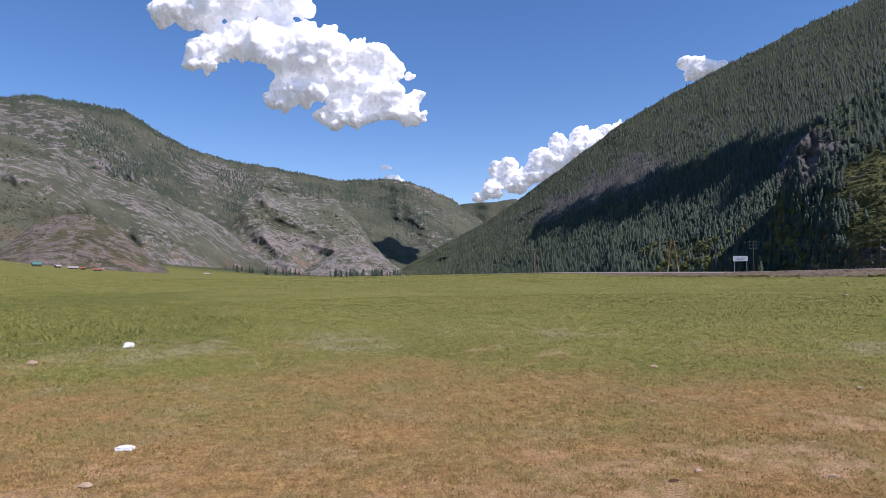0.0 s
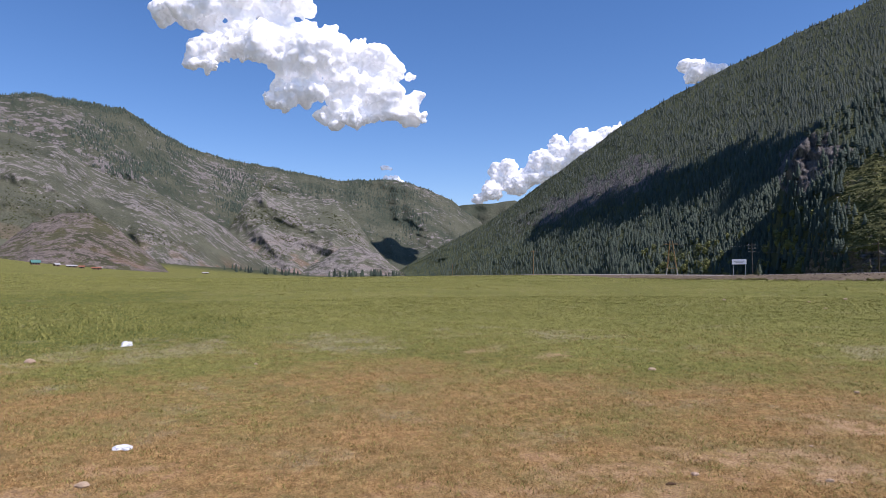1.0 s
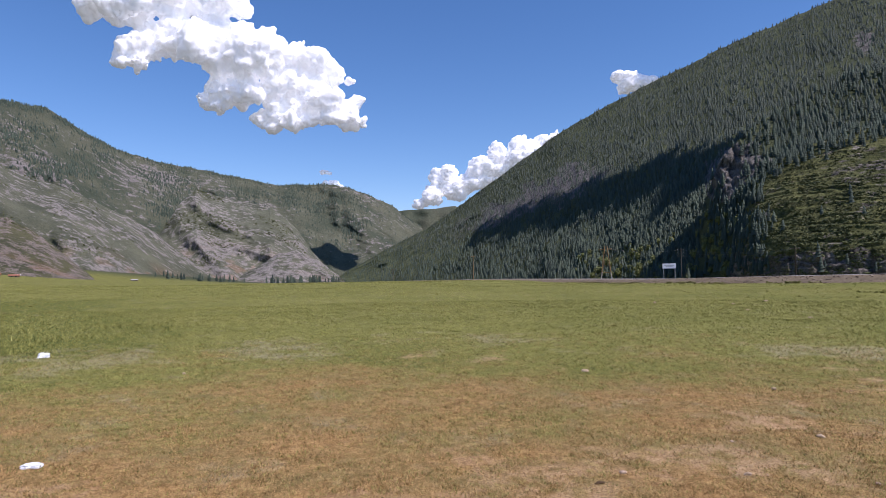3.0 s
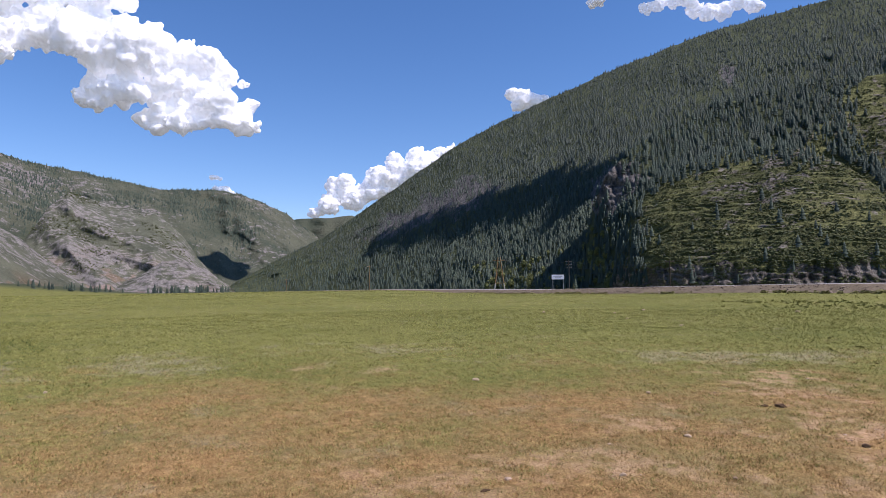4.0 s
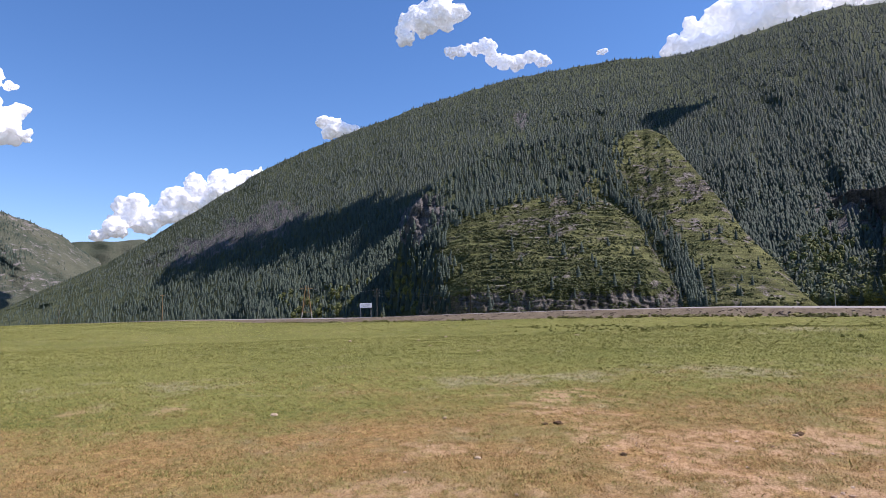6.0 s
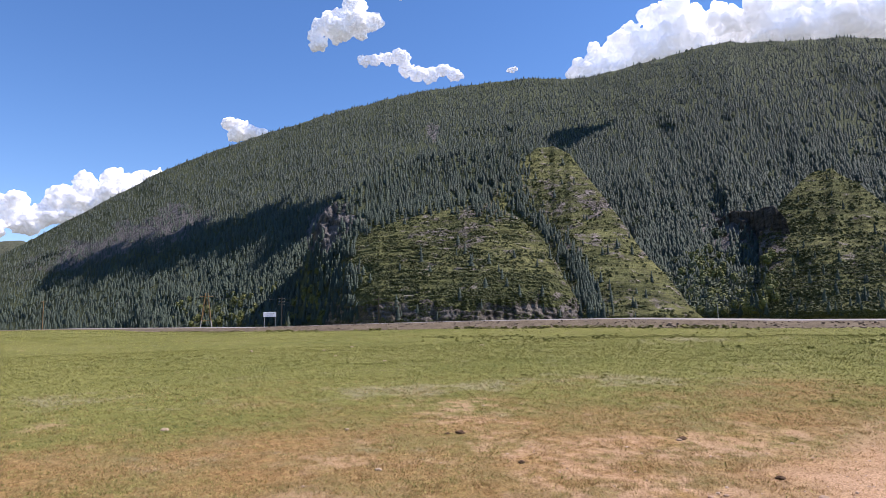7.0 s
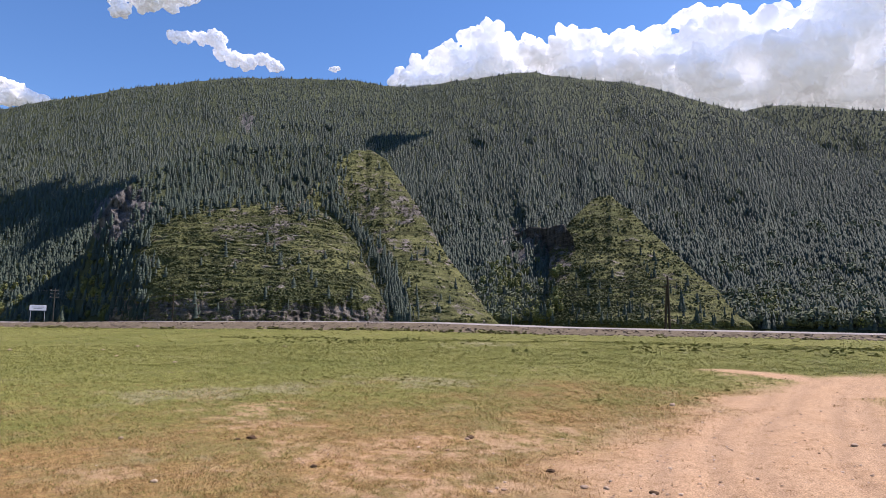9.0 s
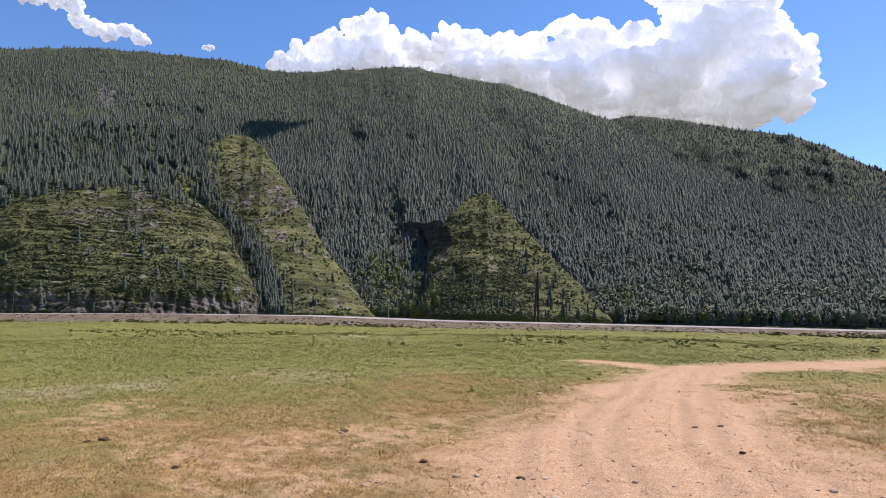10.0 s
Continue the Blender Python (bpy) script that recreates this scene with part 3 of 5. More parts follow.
range_mid = slope_sheet("spur", [(-60, 7.5), (-40, 9.5), (-32, 10.8), (-28.3, 10.7), (-25.7, 10.1), (-23.4, 8.6), (-19.7, 7.35), (-16.5, 5.9), (-13.6, 4.4), (-11.6, 2.6), (-9.0, 0.6), (-7.5, -0.6)],
                        [(-60, 1000), (-28, 1050), (-14, 1500), (-7, 1900)], [(-60, 1800), (-28, 1900), (-14, 2000), (-7, 2050)],
                        STEPPE, mountain_rocky, 0.012, 0.009, 0.12, 110, seed=59, rock=0.375, rust=0.35, size=150, slant=1.0,
                        ridges=[([(-29, 9.0), (-25, 6.4), (-21, 4.2), (-16.5, 0.8)], 2.0, 0.035), ([(-25.5, 9.4), (-21.5, 6.6), (-17.5, 3.6), (-14, 0.6)], 1.6, 0.028), ([(-31, 6.6), (-28, 5.6), (-24.5, 5.4)], 1.2, 0.028),
                                ([(-19.5, 6.6), (-16, 4.2), (-12, 0.8)], 1.4, 0.025), ([(-30, 7.6), (-25, 5.8), (-20.5, 3.2)], 1.2, -0.021)])
range_nose = slope_sheet("spur", [(-15.0, -0.4), (-13.6, 2.6), (-12.4, 4.6), (-11.2, 6.6), (-10.0, 7.6), (-9.0, 7.4), (-7.3, 6.9), (-3.8, 6.3), (-2.4, 5.2), (-1.6, 4.4), (-0.4, 2.6), (1.0, 1.0), (2.2, 0.2), (3.0, -0.5)],
                         [(-15, 2100), (-8, 1950), (4, 2300)], [(-15, 2150), (-9, 2900), (-3, 2800), (4, 2350)],
                         STEPPE, mountain_rocky, 0.010, 0.007, 0.1, 100, seed=67, rock=0.42, rust=0.35, size=130, slant=1.0,
                         ridges=[([(-10.1, 7.4), (-8.4, 5.6), (-5.6, 3.4), (-1.8, 0.8)], 1.6, 0.035), ([(-8.2, 6.8), (-5.6, 5.4), (-3.4, 3.0), (0.4, 0.4)], 1.4, 0.032), ([(-11.5, 5.0), (-9.6, 3.4), (-7.0, 0.4)], 1.2, 0.025),
                                 ([(-12.8, 3.0), (-11.0, 1.6), (-9.0, 0)], 0.9, 0.021), ([(-4.2, 6.0), (-2.6, 4.0), (-0.6, 1.2)], 1.1, 0.021)])
slope_sheet("spur", [(-7.2, -0.5), (-6.0, 0.5), (-4.4, 1.4), (-3.2, 2.2), (-1.9, 2.5), (-0.8, 2.0), (0.4, 1.6), (1.6, 0.6), (2.8, -0.5)],
                        [(-8, 1850), (-2, 1800), (3, 1900)], [(-8, 1880), (-2, 2050), (3, 1930)], STEPPE, mountain_rocky, 0.01, 0.008, 0.08, 50, seed=73, rock=0.46, rust=0.3, size=70, slant=0.8)
knoll = slope_sheet("knoll", [(-33.5, 1.4), (-30.5, 1.8), (-29.3, 2.2), (-27.2, 4.0), (-25.3, 4.85), (-23.4, 4.95), (-21.8, 4.05), (-19.3, 1.9), (-17.2, -0.1), (-16.2, -0.6)],
                    [(-34, 640), (-26, 610), (-20, 640), (-16, 700)], [(-34, 680), (-26, 860), (-20, 800), (-16, 740)],
                    KNOLL_GROUND, mountain_rocky, 0.02, 0.012, 0.08, 80, seed=71, rock=0.46, rust=0.9, size=60, low=-0.6, label="dark rocky knoll with rusty earth")
slope_sheet("ridge", [(2, 4.0), (7.8, 6.0), (10.6, 6.15), (12.8, 6.4), (14.2, 5.7), (17, 5.2), (22, 5.0)], [(2, 3300), (22, 3300)], [(2, 3950), (22, 3950)],
                        RANGE_GROUND, mountain_far, 0.03, 0.03, 0.3, 40, seed=83, rock=0.1, size=300)


# ---- woods ----
def conifer_template(tiers, points, seed, wide=0.19):
    """Tiers of drooping boughs round a stem, one metre high."""
    r = np.random.default_rng(seed)
    verts, faces = [], []
    for k in range(tiers):
        f = k / tiers
        base, w0 = 0.05 + 0.84 * f, wide * (1 - f) ** 0.75 + 0.015
        tip = min(base + 1.5 / tiers, 1.0) if k < tiers - 1 else 1.0
        i0 = len(verts)
        verts.append((r.normal(0, 0.012), r.normal(0, 0.012), tip))
        turn0 = r.uniform(0, 6.3)
        for j in range(points):
            a = turn0 + 2 * math.pi * (j + r.uniform(-0.25, 0.25)) / points
            w = w0 * r.uniform(0.72, 1.2)
            verts.append((math.cos(a) * w, math.sin(a) * w, base + r.uniform(-0.045, 0.045)))
        for j in range(points):
            faces.append((i0, i0 + 1 + j, i0 + 1 + (j + 1) % points))
    return np.array(verts), np.array(faces)


def clump_template(leaves, seed, flat=0.75, size=0.2):
    """A loose round crown of many small leaf clumps, one metre high."""
    r = np.random.default_rng(seed)
    verts, faces = [], []
    for _ in range(leaves):
        d = r.normal(size=3)
        d /= np.linalg.norm(d)
        c = d * (0.28 + 0.2 * r.random()) * np.array([flat, flat, 1.0]) + (0, 0, 0.52)
        u = r.normal(size=3)
        u /= np.linalg.norm(u)
        w = np.cross(d + 0.5 * r.normal(size=3), u)
        w /= np.linalg.norm(w) + 1e-9
        u = np.cross(w, d)
        i = len(verts)
        s = size * r.uniform(0.6, 1.3)
        verts += [c + s * u, c + s * w * 0.9, c - s * u * 0.8, c - s * w, ]
        faces += [(i, i + 1, i + 2), (i, i + 2, i + 3)]
    return np.array(verts), np.array(faces)


def scatter(name, templates, pos, height, mat, label, category, width=1.0, parent=None, flat=True):
    """Many trees or shrubs in one mesh."""
    V, F, T, base = [], [], [], 0
    kind = rng.integers(0, len(templates), len(pos))
    spin = rng.uniform(0, 2 * np.pi, len(pos))
    fat = width * rng.uniform(0.75, 1.3, len(pos))
    for k, (tv, tf) in enumerate(templates):
        s = np.where(kind == k)[0]
        c, d = np.cos(spin[s])[:, None], np.sin(spin[s])[:, None]
        x, y, z = tv[:, 0][None], tv[:, 1][None], tv[:, 2][None]
        h, w = height[s][:, None], (height[s] * fat[s])[:, None]
        P = np.stack([(x * c - y * d) * w + pos[s, 0][:, None], (x * d + y * c) * w + pos[s, 1][:, None], z * h + pos[s, 2][:, None]], -1)
        V.append(P.reshape(-1, 3))
        T.append(np.repeat(rng.random(len(s)), len(tv)))
        F.append((tf[None] + (np.arange(len(s)) * len(tv))[:, None, None] + base).reshape(-1, 3))
        base += len(s) * len(tv)
    me = fast_mesh(name, np.concatenate(V), np.concatenate(F), mat, flat=flat)
    set_attribute(me, "tint", np.concatenate(T))
    ob = mesh_part(name, me, parent)
    return tagged(ob, label, category, kind="stuff")


def on_sheet(s, count, chance, far_power=1.0):
    """Random places on a sheet; chance(A, el, V, n) thins them, and more stand where it lies farther off."""
    rows, cols = s["A"].shape
    out = []
    want = count
    while want > 0:
        n = want * 4 + 200
        i, j = rng.uniform(0, rows - 1.001, n), rng.uniform(0, cols - 1.001, n)
        a, b = i.astype(int), j.astype(int)
        u, w = i - a, j - b
        get = lambda g: g[a, b] * (1 - u) * (1 - w) + g[a + 1, b] * u * (1 - w) + g[a, b + 1] * (1 - u) * w + g[a + 1, b + 1] * u * w
        A, el, V, R, x, y, z = (get(s[k]) for k in ("A", "el", "V", "R", "x", "y", "z"))
        p = chance(A, el, V, x, y, z) * (R / s["R"].max()) ** far_power * (s["el"][-1, b] / s["el"][-1].max()).clip(0.02, 1)
        keep = rng.random(n) < p
        keep &= el > -0.6
        got = np.stack([x, y, z, R], -1)[keep][:want]
        out.append(got)
        want -= max(len(got), 1)
    return np.concatenate(out)[:count]


FAR_CONIFERS = [conifer_template(3, 5, k, 0.165) for k in range(7)]
NEAR_CONIFERS = [conifer_template(5, 6, 20 + k, 0.175) for k in range(5)]
SHRUBS = [clump_template(14, 40 + k, 1.0, 0.26) for k in range(4)]
CROWNS = [clump_template(90, 60 + k, 0.8, 0.095) for k in range(4)]


def diagonal(A):
    return np.interp(A, [10, 16, 22.6, 29.8, 38, 46], [2.2, 3.9, 6.3, 8.8, 10.6, 12.5])


def birch_zone(A, el):
    here = np.exp(-((A - 27.5) / 3.6) ** 2) + 1.2 * np.exp(-((A - 70.3) / 1.5) ** 2) + 0.5 * np.exp(-((A - 93) / 4.0) ** 2) + 0.6 * np.exp(-((A - 35.5) / 1.6) ** 2)
    return np.clip(here, 0, 1) * (el < np.interp(A, [20, 30, 34, 37, 38, 66, 70, 75, 100], [1.2, 2.4, 4.0, 5.0, 1, 3.5, 4.5, 4.0, 1.5]))


def clearing(A, el):
    """Grassy openings in the wood."""
    n = 0.5 * fbm(A / 1.2, el / 0.8, 0, 3, 215)
    out = 0
    for a, e, wa, we, fall in ((80.8, 14.2, 2.6, 0.55, -0.45), (83.0, 12.0, 1.6, 0.4, -0.5), (43.6, 15.0, 2.2, 0.7, 0.5), (46.0, 16.7, 0.8, 1.0, 0.0), (98.0, 7.0, 3.0, 0.35, -0.2), (93.5, 4.4, 3.0, 0.35, -0.3)):
        out = np.maximum(out, np.exp(-((A - a) / wa) ** 2 - ((el - e - fall * (A - a) + n) / we) ** 2))
    return out


def scree_at(A, el):
    n = fbm(A / 1.6, el / 0.9, 0, 4, 219)
    return np.clip(np.exp(-((A - 20.5) / 5.5) ** 2 - ((el - diagonal(A) - 1.5 + 0.9 * n) / 1.2) ** 2) * 1.2, 0, 1)


def wood_spruce(A, el, V, x, y, z):
    n = fbm(x / 90, y / 90, z / 90, 3, 5)
    # darker trees gathered below the diagonal, their colour standing in for shade
    low = 1 - smooth(-0.4, 0.6, el - diagonal(A) + 0.8 * n)
    left = np.where(A < 46, 0.06 + low, 0.14 + 0.3 * smooth(-0.1, 0.5, n))
    return np.clip(left, 0, 1) * (1 - 0.9 * rock_face(A, el)) * (1 - 0.75 * birch_zone(A, el)) * (1 - 0.9 * clearing(A, el))


def wood_larch(A, el, V, x, y, z):
    n = fbm(x / 90, y / 90, z / 90, 3, 5)
    low = 1 - smooth(-0.4, 0.6, el - diagonal(A) + 0.8 * n)
    p = np.where(A < 46, 1.0 - 0.9 * low, 0.8)
    return np.clip(p * (1 - 0.8 * scree_at(A, el)) * (1 - 0.85 * clearing(A, el)) * (1 - 0.9 * rock_face(A, el)) * (1 - 0.75 * birch_zone(A, el)), 0, 1)


p1 = on_sheet(main, 18000, wood_spruce, 0.35)
scatter("spruce_wood", FAR_CONIFERS, p1[:, :3] - (0, 0, 0.6), 6.0 + 6.5 * rng.random(len(p1)), SPRUCE, "dense dark green spruce wood, massed below the diagonal to imitate shade", "forest", 1.25, flat=False)
p2 = on_sheet(main, 48000, wood_larch, 0.6)
scatter("larch_wood", FAR_CONIFERS, p2[:, :3] - (0, 0, 0.6), 5.0 + 6.5 * rng.random(len(p2)), LARCH, "mid green larch and pine wood up to the skyline", "forest", 1.3, flat=False)
p3 = on_sheet(ridge_behind, 12000, lambda A, el, V, x, y, z: (A < 114) * (V > 0.25) * 1.0, 0.0)
scatter("ridge_wood", FAR_CONIFERS, p3[:, :3], rng.uniform(8, 14, len(p3)), LARCH, "dark conifer wood along the far ridge", "forest", 1.3, flat=False)
p4 = on_sheet(main, 9000, lambda A, el, V, x, y, z: smooth(86, 97, A) * (A < 114) * (0.3 + 0.7 * V) * (1 - 0.8 * clearing(A, el)), 0.0)
scatter("mixed_wood", FAR_CONIFERS, p4[:, :3] - (0, 0, 0.6), rng.uniform(6, 11, len(p4)), LARCH, "dense mixed conifer wood on the lower shoulder", "forest", 1.3, flat=False)


def on_shoulder(A, el, V, x, y, z):
    return (1 - 0.93 * rock_face(A, el)) * (A < 66)


p5 = on_sheet(shoulder, 4200, on_shoulder, 0.0)
scatter("shoulder_wood", NEAR_CONIFERS, p5[:, :3] - (0, 0, 0.6), rng.uniform(7, 13, len(p5)), SPRUCE, "green pine wood on the shoulder above the crag", "forest", 1.2, flat=False)
p6 = on_sheet(shoulder, 2600, lambda A, el, V, x, y, z: on_shoulder(A, el, V, x, y, z) * smooth(39, 43, A), 0.0)
scatter("shoulder_wood", NEAR_CONIFERS, p6[:, :3] - (0, 0, 0.6), rng.uniform(6, 11, len(p6)), LARCH, "lighter larches among the pines on the shoulder", "forest", 1.2, flat=False)
# bare scree, a pale scarp and rock faces showing among the trees
bare_rock(main, 0.75 * scree_at(main["A"], main["el"]) + 0.5 * np.exp(-((main["A"] - 46.2) / 0.8) ** 2 - ((main["el"] - 16.7) / 1.1) ** 2) + 0.6 * rock_face(main["A"], main["el"]))
bare_rock(shoulder, 0.6 * rock_face(shoulder["A"], shoulder["el"]))
bare_rock(spur_two, 0.7 * np.exp(-((spur_two["A"] - 74.4) / 1.1) ** 2 - ((spur_two["el"] - 6.0) / 2.2) ** 2))


def ledge(x, y, z):
    return 0.2 + 0.8 * smooth(-0.4, 0.5, 0.7 * value_noise(x / 30 + z / 22, y / 30, z / 6.0, 17) + 0.8 * value_noise(x / 9, y / 9, z / 4, 19))


def on_spur_one(A, el, V, x, y, z):
    return ledge(x, y, z) * (0.30 + 0.70 * smooth(0.9, 1.6, el))


def trees_spur_one(A, el, V, x, y, z):
    return np.clip(0.008 + 0.8 * smooth(0.86, 0.97, V) * (1 - smooth(50, 54, A)) + 0.5 * (1 - smooth(37.5, 40, A)), 0, 1)


def trees_spur_ridge(A, el, V, x, y, z):
    gully = np.exp(-((A - np.interp(el, [0, 2, 5, 7.5, 9.5, 14], [60.6, 59.9, 58.6, 56.6, 54.2, 53.0])) / 0.9) ** 2)
    return np.clip(0.02 + gully + 0.8 * smooth(10.5, 12, el) * (1 - smooth(54.0, 55.8, A)), 0, 1)


q1 = on_sheet(spur_one, 14000, on_spur_one, 0.0)
scatter("shrubs", SHRUBS, q1[:, :3] - (0, 0, 0.8), 0.5 + 1.6 * rng.random(len(q1)) ** 2, SHRUB, "low dark green shrubs on the ledges of the crag", "shrubs", 1.5)
q7 = on_sheet(spur_ridge, 8000, lambda A, el, V, x, y, z: ledge(x, y, z) * (1 - 0.6 * smooth(57.5, 60.5, A + (el - 7) * 0.45)), 0.0)
scatter("shrubs", SHRUBS, q7[:, :3] - (0, 0, 0.8), 0.8 + 1.8 * rng.random(len(q7)) ** 2, SHRUB, "low dark shrubs on the grassy ridge", "shrubs", 1.4)
q2 = on_sheet(spur_one, 420, trees_spur_one, 0.0)
scatter("crag_pines", NEAR_CONIFERS, q2[:, :3] - (0, 0, 0.5), rng.uniform(5, 10, len(q2)), SPRUCE, "young pines along the top of the crag", "trees", 1.2, flat=False)
q8 = on_sheet(spur_ridge, 520, trees_spur_ridge, 0.0)
scatter("gully_pines", NEAR_CONIFERS, q8[:, :3] - (0, 0, 0.5), rng.uniform(5, 10, len(q8)), SPRUCE, "young pines in the gully beside the crag", "trees", 1.2, flat=False)
q3 = on_sheet(spur_two, 8000, lambda A, el, V, x, y, z: ledge(x, y, z) * (1 - 0.6 * smooth(78, 82, A + (el - 6) * 0.8)), 0.0)
scatter("shrubs", SHRUBS, q3[:, :3] - (0, 0, 0.7), 0.7 + 2.0 * rng.random(len(q3)) ** 2, SHRUB, "scattered dark shrubs on the grassy knoll", "shrubs", 1.3)
q4 = on_sheet(spur_two, 90, lambda A, el, V, x, y, z: 1 - 0.8 * smooth(1, 5, el), 0.0)
scatter("knoll_pines", NEAR_CONIFERS, q4[:, :3] - (0, 0, 0.5), rng.uniform(5, 10, len(q4)), SPRUCE, "a few pines on the lower knoll", "trees", 1.1)


def range_wood(A, el, V, x, y, z):
    out = 0.03 + 0.9 * smooth(0.955, 0.99, V)
    for a, e, wa, we in ((-11.6, 6.4, 1.6, 1.9), (-12.6, 8.2, 1.6, 1.2), (-2.0, 7.2, 4.5, 0.8), (1.6, 6.6, 2.2, 1.5), (-29.0, 9.6, 1.6, 1.0), (-22.5, 11.2, 1.6, 0.9), (-20.5, 8.8, 2.6, 0.7), (-17.5, 10.2, 1.6, 0.6), (3.2, 4.2, 1.2, 1.2)):
        out = np.maximum(out, 0.75 * np.exp(-((A - a) / wa) ** 2 - ((el - e) / we) ** 2))
    return out * (0.25 + 0.75 * smooth(-0.2, 0.3, fbm(x / 120, y / 120, z / 90, 4, 91)))


q5 = on_sheet(range_back, 9000, range_wood, 0.0)
scatter("sparse_trees", FAR_CONIFERS, q5[:, :3] - (0, 0, 1), rng.uniform(8, 15, len(q5)), SPRUCE, "sparse small dark trees on the upper rocky slopes", "trees", 1.5, flat=False)
q6 = np.concatenate([on_sheet(range_nose, 1600, lambda A, el, V, x, y, z: smooth(0.0, 0.4, fbm(x / 150, y / 150, z / 120, 4, 98)), 0.0), on_sheet(range_mid, 2600, lambda A, el, V, x, y, z: smooth(0.1, 0.5, fbm(x / 120, y / 120, z / 120, 4, 95)), 0.0),
                     on_sheet(knoll, 900, lambda A, el, V, x, y, z: smooth(0.0, 0.5, fbm(x / 40, y / 40, z / 40, 4, 97)), 0.0)[:, :4]])
scatter("scrub", SHRUBS, q6[:, :3] - (0, 0, 0.8), rng.uniform(1.2, 3.0, len(q6)) * (q6[:, 3] / 1300), SHRUB, "dark scrub on the rocky slopes", "shrubs", 1.3)


# ---- clouds ----
_bm = bmesh.new()
bmesh.ops.create_icosphere(_bm, subdivisions=2, radius=1.0)
BALL_V = np.array([tuple(v.co) for v in _bm.verts])
BALL_F = np.array([[v.index for v in f.verts] for f in _bm.faces])
_bm.free()


def cloud(puffs, label, voxel=6.0, seed=0, soft=0):
    """Heaped puffs, each (x, y, z, radius), with smaller ones budding from them, melted into one billowing body."""
    r = random.Random(seed)
    centres, radii = [], []
    for x, y, z, size in puffs:
        for k in range(12):
            way = Vector((r.gauss(0, 1), r.gauss(0, 1), r.gauss(0.3, 1))).normalized()
            s, reach = (1.06, 0.0) if k == 0 else (r.uniform(0.22, 0.55), r.uniform(0.62, 0.88))
            centres.append((x + way.x * size * reach, y + way.y * size * reach, z + way.z * size * reach * 0.92))
            radii.append(size * s)
    centres, radii = np.array(centres), np.array(radii)
    V = BALL_V[None] * (radii[:, None] * (1.12, 1.12, 0.9))[:, None, :] + centres[:, None]
    F = (BALL_F[None] + (np.arange(len(radii)) * len(BALL_V))[:, None, None]).reshape(-1, 3)
    ob = new("cloud", fast_mesh("cloud", V.reshape(-1, 3), F, CLOUD))
    big = max(p[3] for p in puffs)
    for go in range(2):
        mod = ob.modifiers.new("melt", "REMESH")
        mod.mode, mod.voxel_size = "VOXEL", voxel
        done = bpy.data.meshes.new_from_object(ob.evaluated_get(bpy.context.evaluated_depsgraph_get()))
        ob.modifiers.clear()
        if go == 0:
            n = len(done.vertices)
            co, no = np.empty(n * 3, np.float32), np.empty(n * 3, np.float32)
            done.vertices.foreach_get("co", co)
            done.vertices.foreach_get("normal", no)
            co, no = co.reshape(-1, 3).astype(float), no.reshape(-1, 3)
            d = 0
            for s, amp in ((0.8, 0.14), (0.36, 0.10), (0.16, 0.05), (0.07, 0.02)):
                d = d + amp * big * (2.6 * np.abs(value_noise(co[:, 0] / (s * big), co[:, 1] / (s * big), co[:, 2] / (s * big), seed + int(s * 100))) - 0.75)
            done.vertices.foreach_set("co", (co + no * d[:, None]).astype(np.float32).ravel())
        ob.data = done
    done.polygons.foreach_set("use_smooth", np.ones(len(done.polygons), bool))
    done.materials.clear()
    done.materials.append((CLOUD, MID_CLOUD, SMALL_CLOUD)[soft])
    return tagged(ob, label, "cloud", "clouds")


def heap(far, seed, *rows):
    """Puffs of a far cloud from rows of (azimuth, elevation, radius in degrees)."""
    r = random.Random(seed)
    out = []
    every = [b for row in rows for b in row]
    for (a0, e0, r0), (a1, e1, r1) in zip(every, every[1:]):
        if math.hypot(a1 - a0, e1 - e0) < 2.0 * (r0 + r1):
            every.append(((a0 + a1) / 2, (e0 + e1) / 2, 0.75 * min(r0, r1)))
    for az, el, rad in every:
        size = far * radians(rad) * 1.1
        x, y = polar(az, far + size * r.uniform(-0.7, 0.7))
        out.append((float(x), float(y), far * math.tan(radians(el)), size))
    return out


TIER_TOP = [(-17.4, 21.6, 0.93), (-15.8, 21.8, 1.24), (-13.8, 22.2, 1.24), (-11.8, 22.4, 1.24), (-9.5, 22.8, 1.24), (-7.4, 22.8, 1.24), (-6.6, 22.4, 0.83), (-18.1, 21.3, 0.52), (-8.3, 21.9, 0.83), (-14.4, 23.8, 1.86), (-10.8, 24.5, 2.28), (-7.8, 24.4, 1.86)]
TIER_ARM = [(-13.4, 20.4, 0.79), (-14.4, 19.3, 0.79), (-15.2, 18.2, 0.93), (-14.5, 17.6, 0.72), (-15.6, 17.7, 0.62), (-13.7, 18.6, 0.83)]
TIER_MIDDLE = [(-11.6, 20.5, 0.93), (-11.8, 19.2, 1.03), (-10.0, 20.7, 1.14), (-10.0, 19.1, 1.35), (-8.1, 20.4, 1.45), (-7.9, 18.7, 1.66), (-6.2, 20.5, 1.24), (-5.8, 18.8, 1.76), (-4.0, 20.4, 1.14), (-3.6, 18.9, 1.76), (-1.8, 19.1, 1.55), (-1.1, 19.9, 0.83), (-0.1, 19.0, 1.24), (1.3, 18.2, 0.93), (2.0, 17.9, 0.58), (-6.2, 17.4, 0.62), (3.3, 17.4, 0.33)]
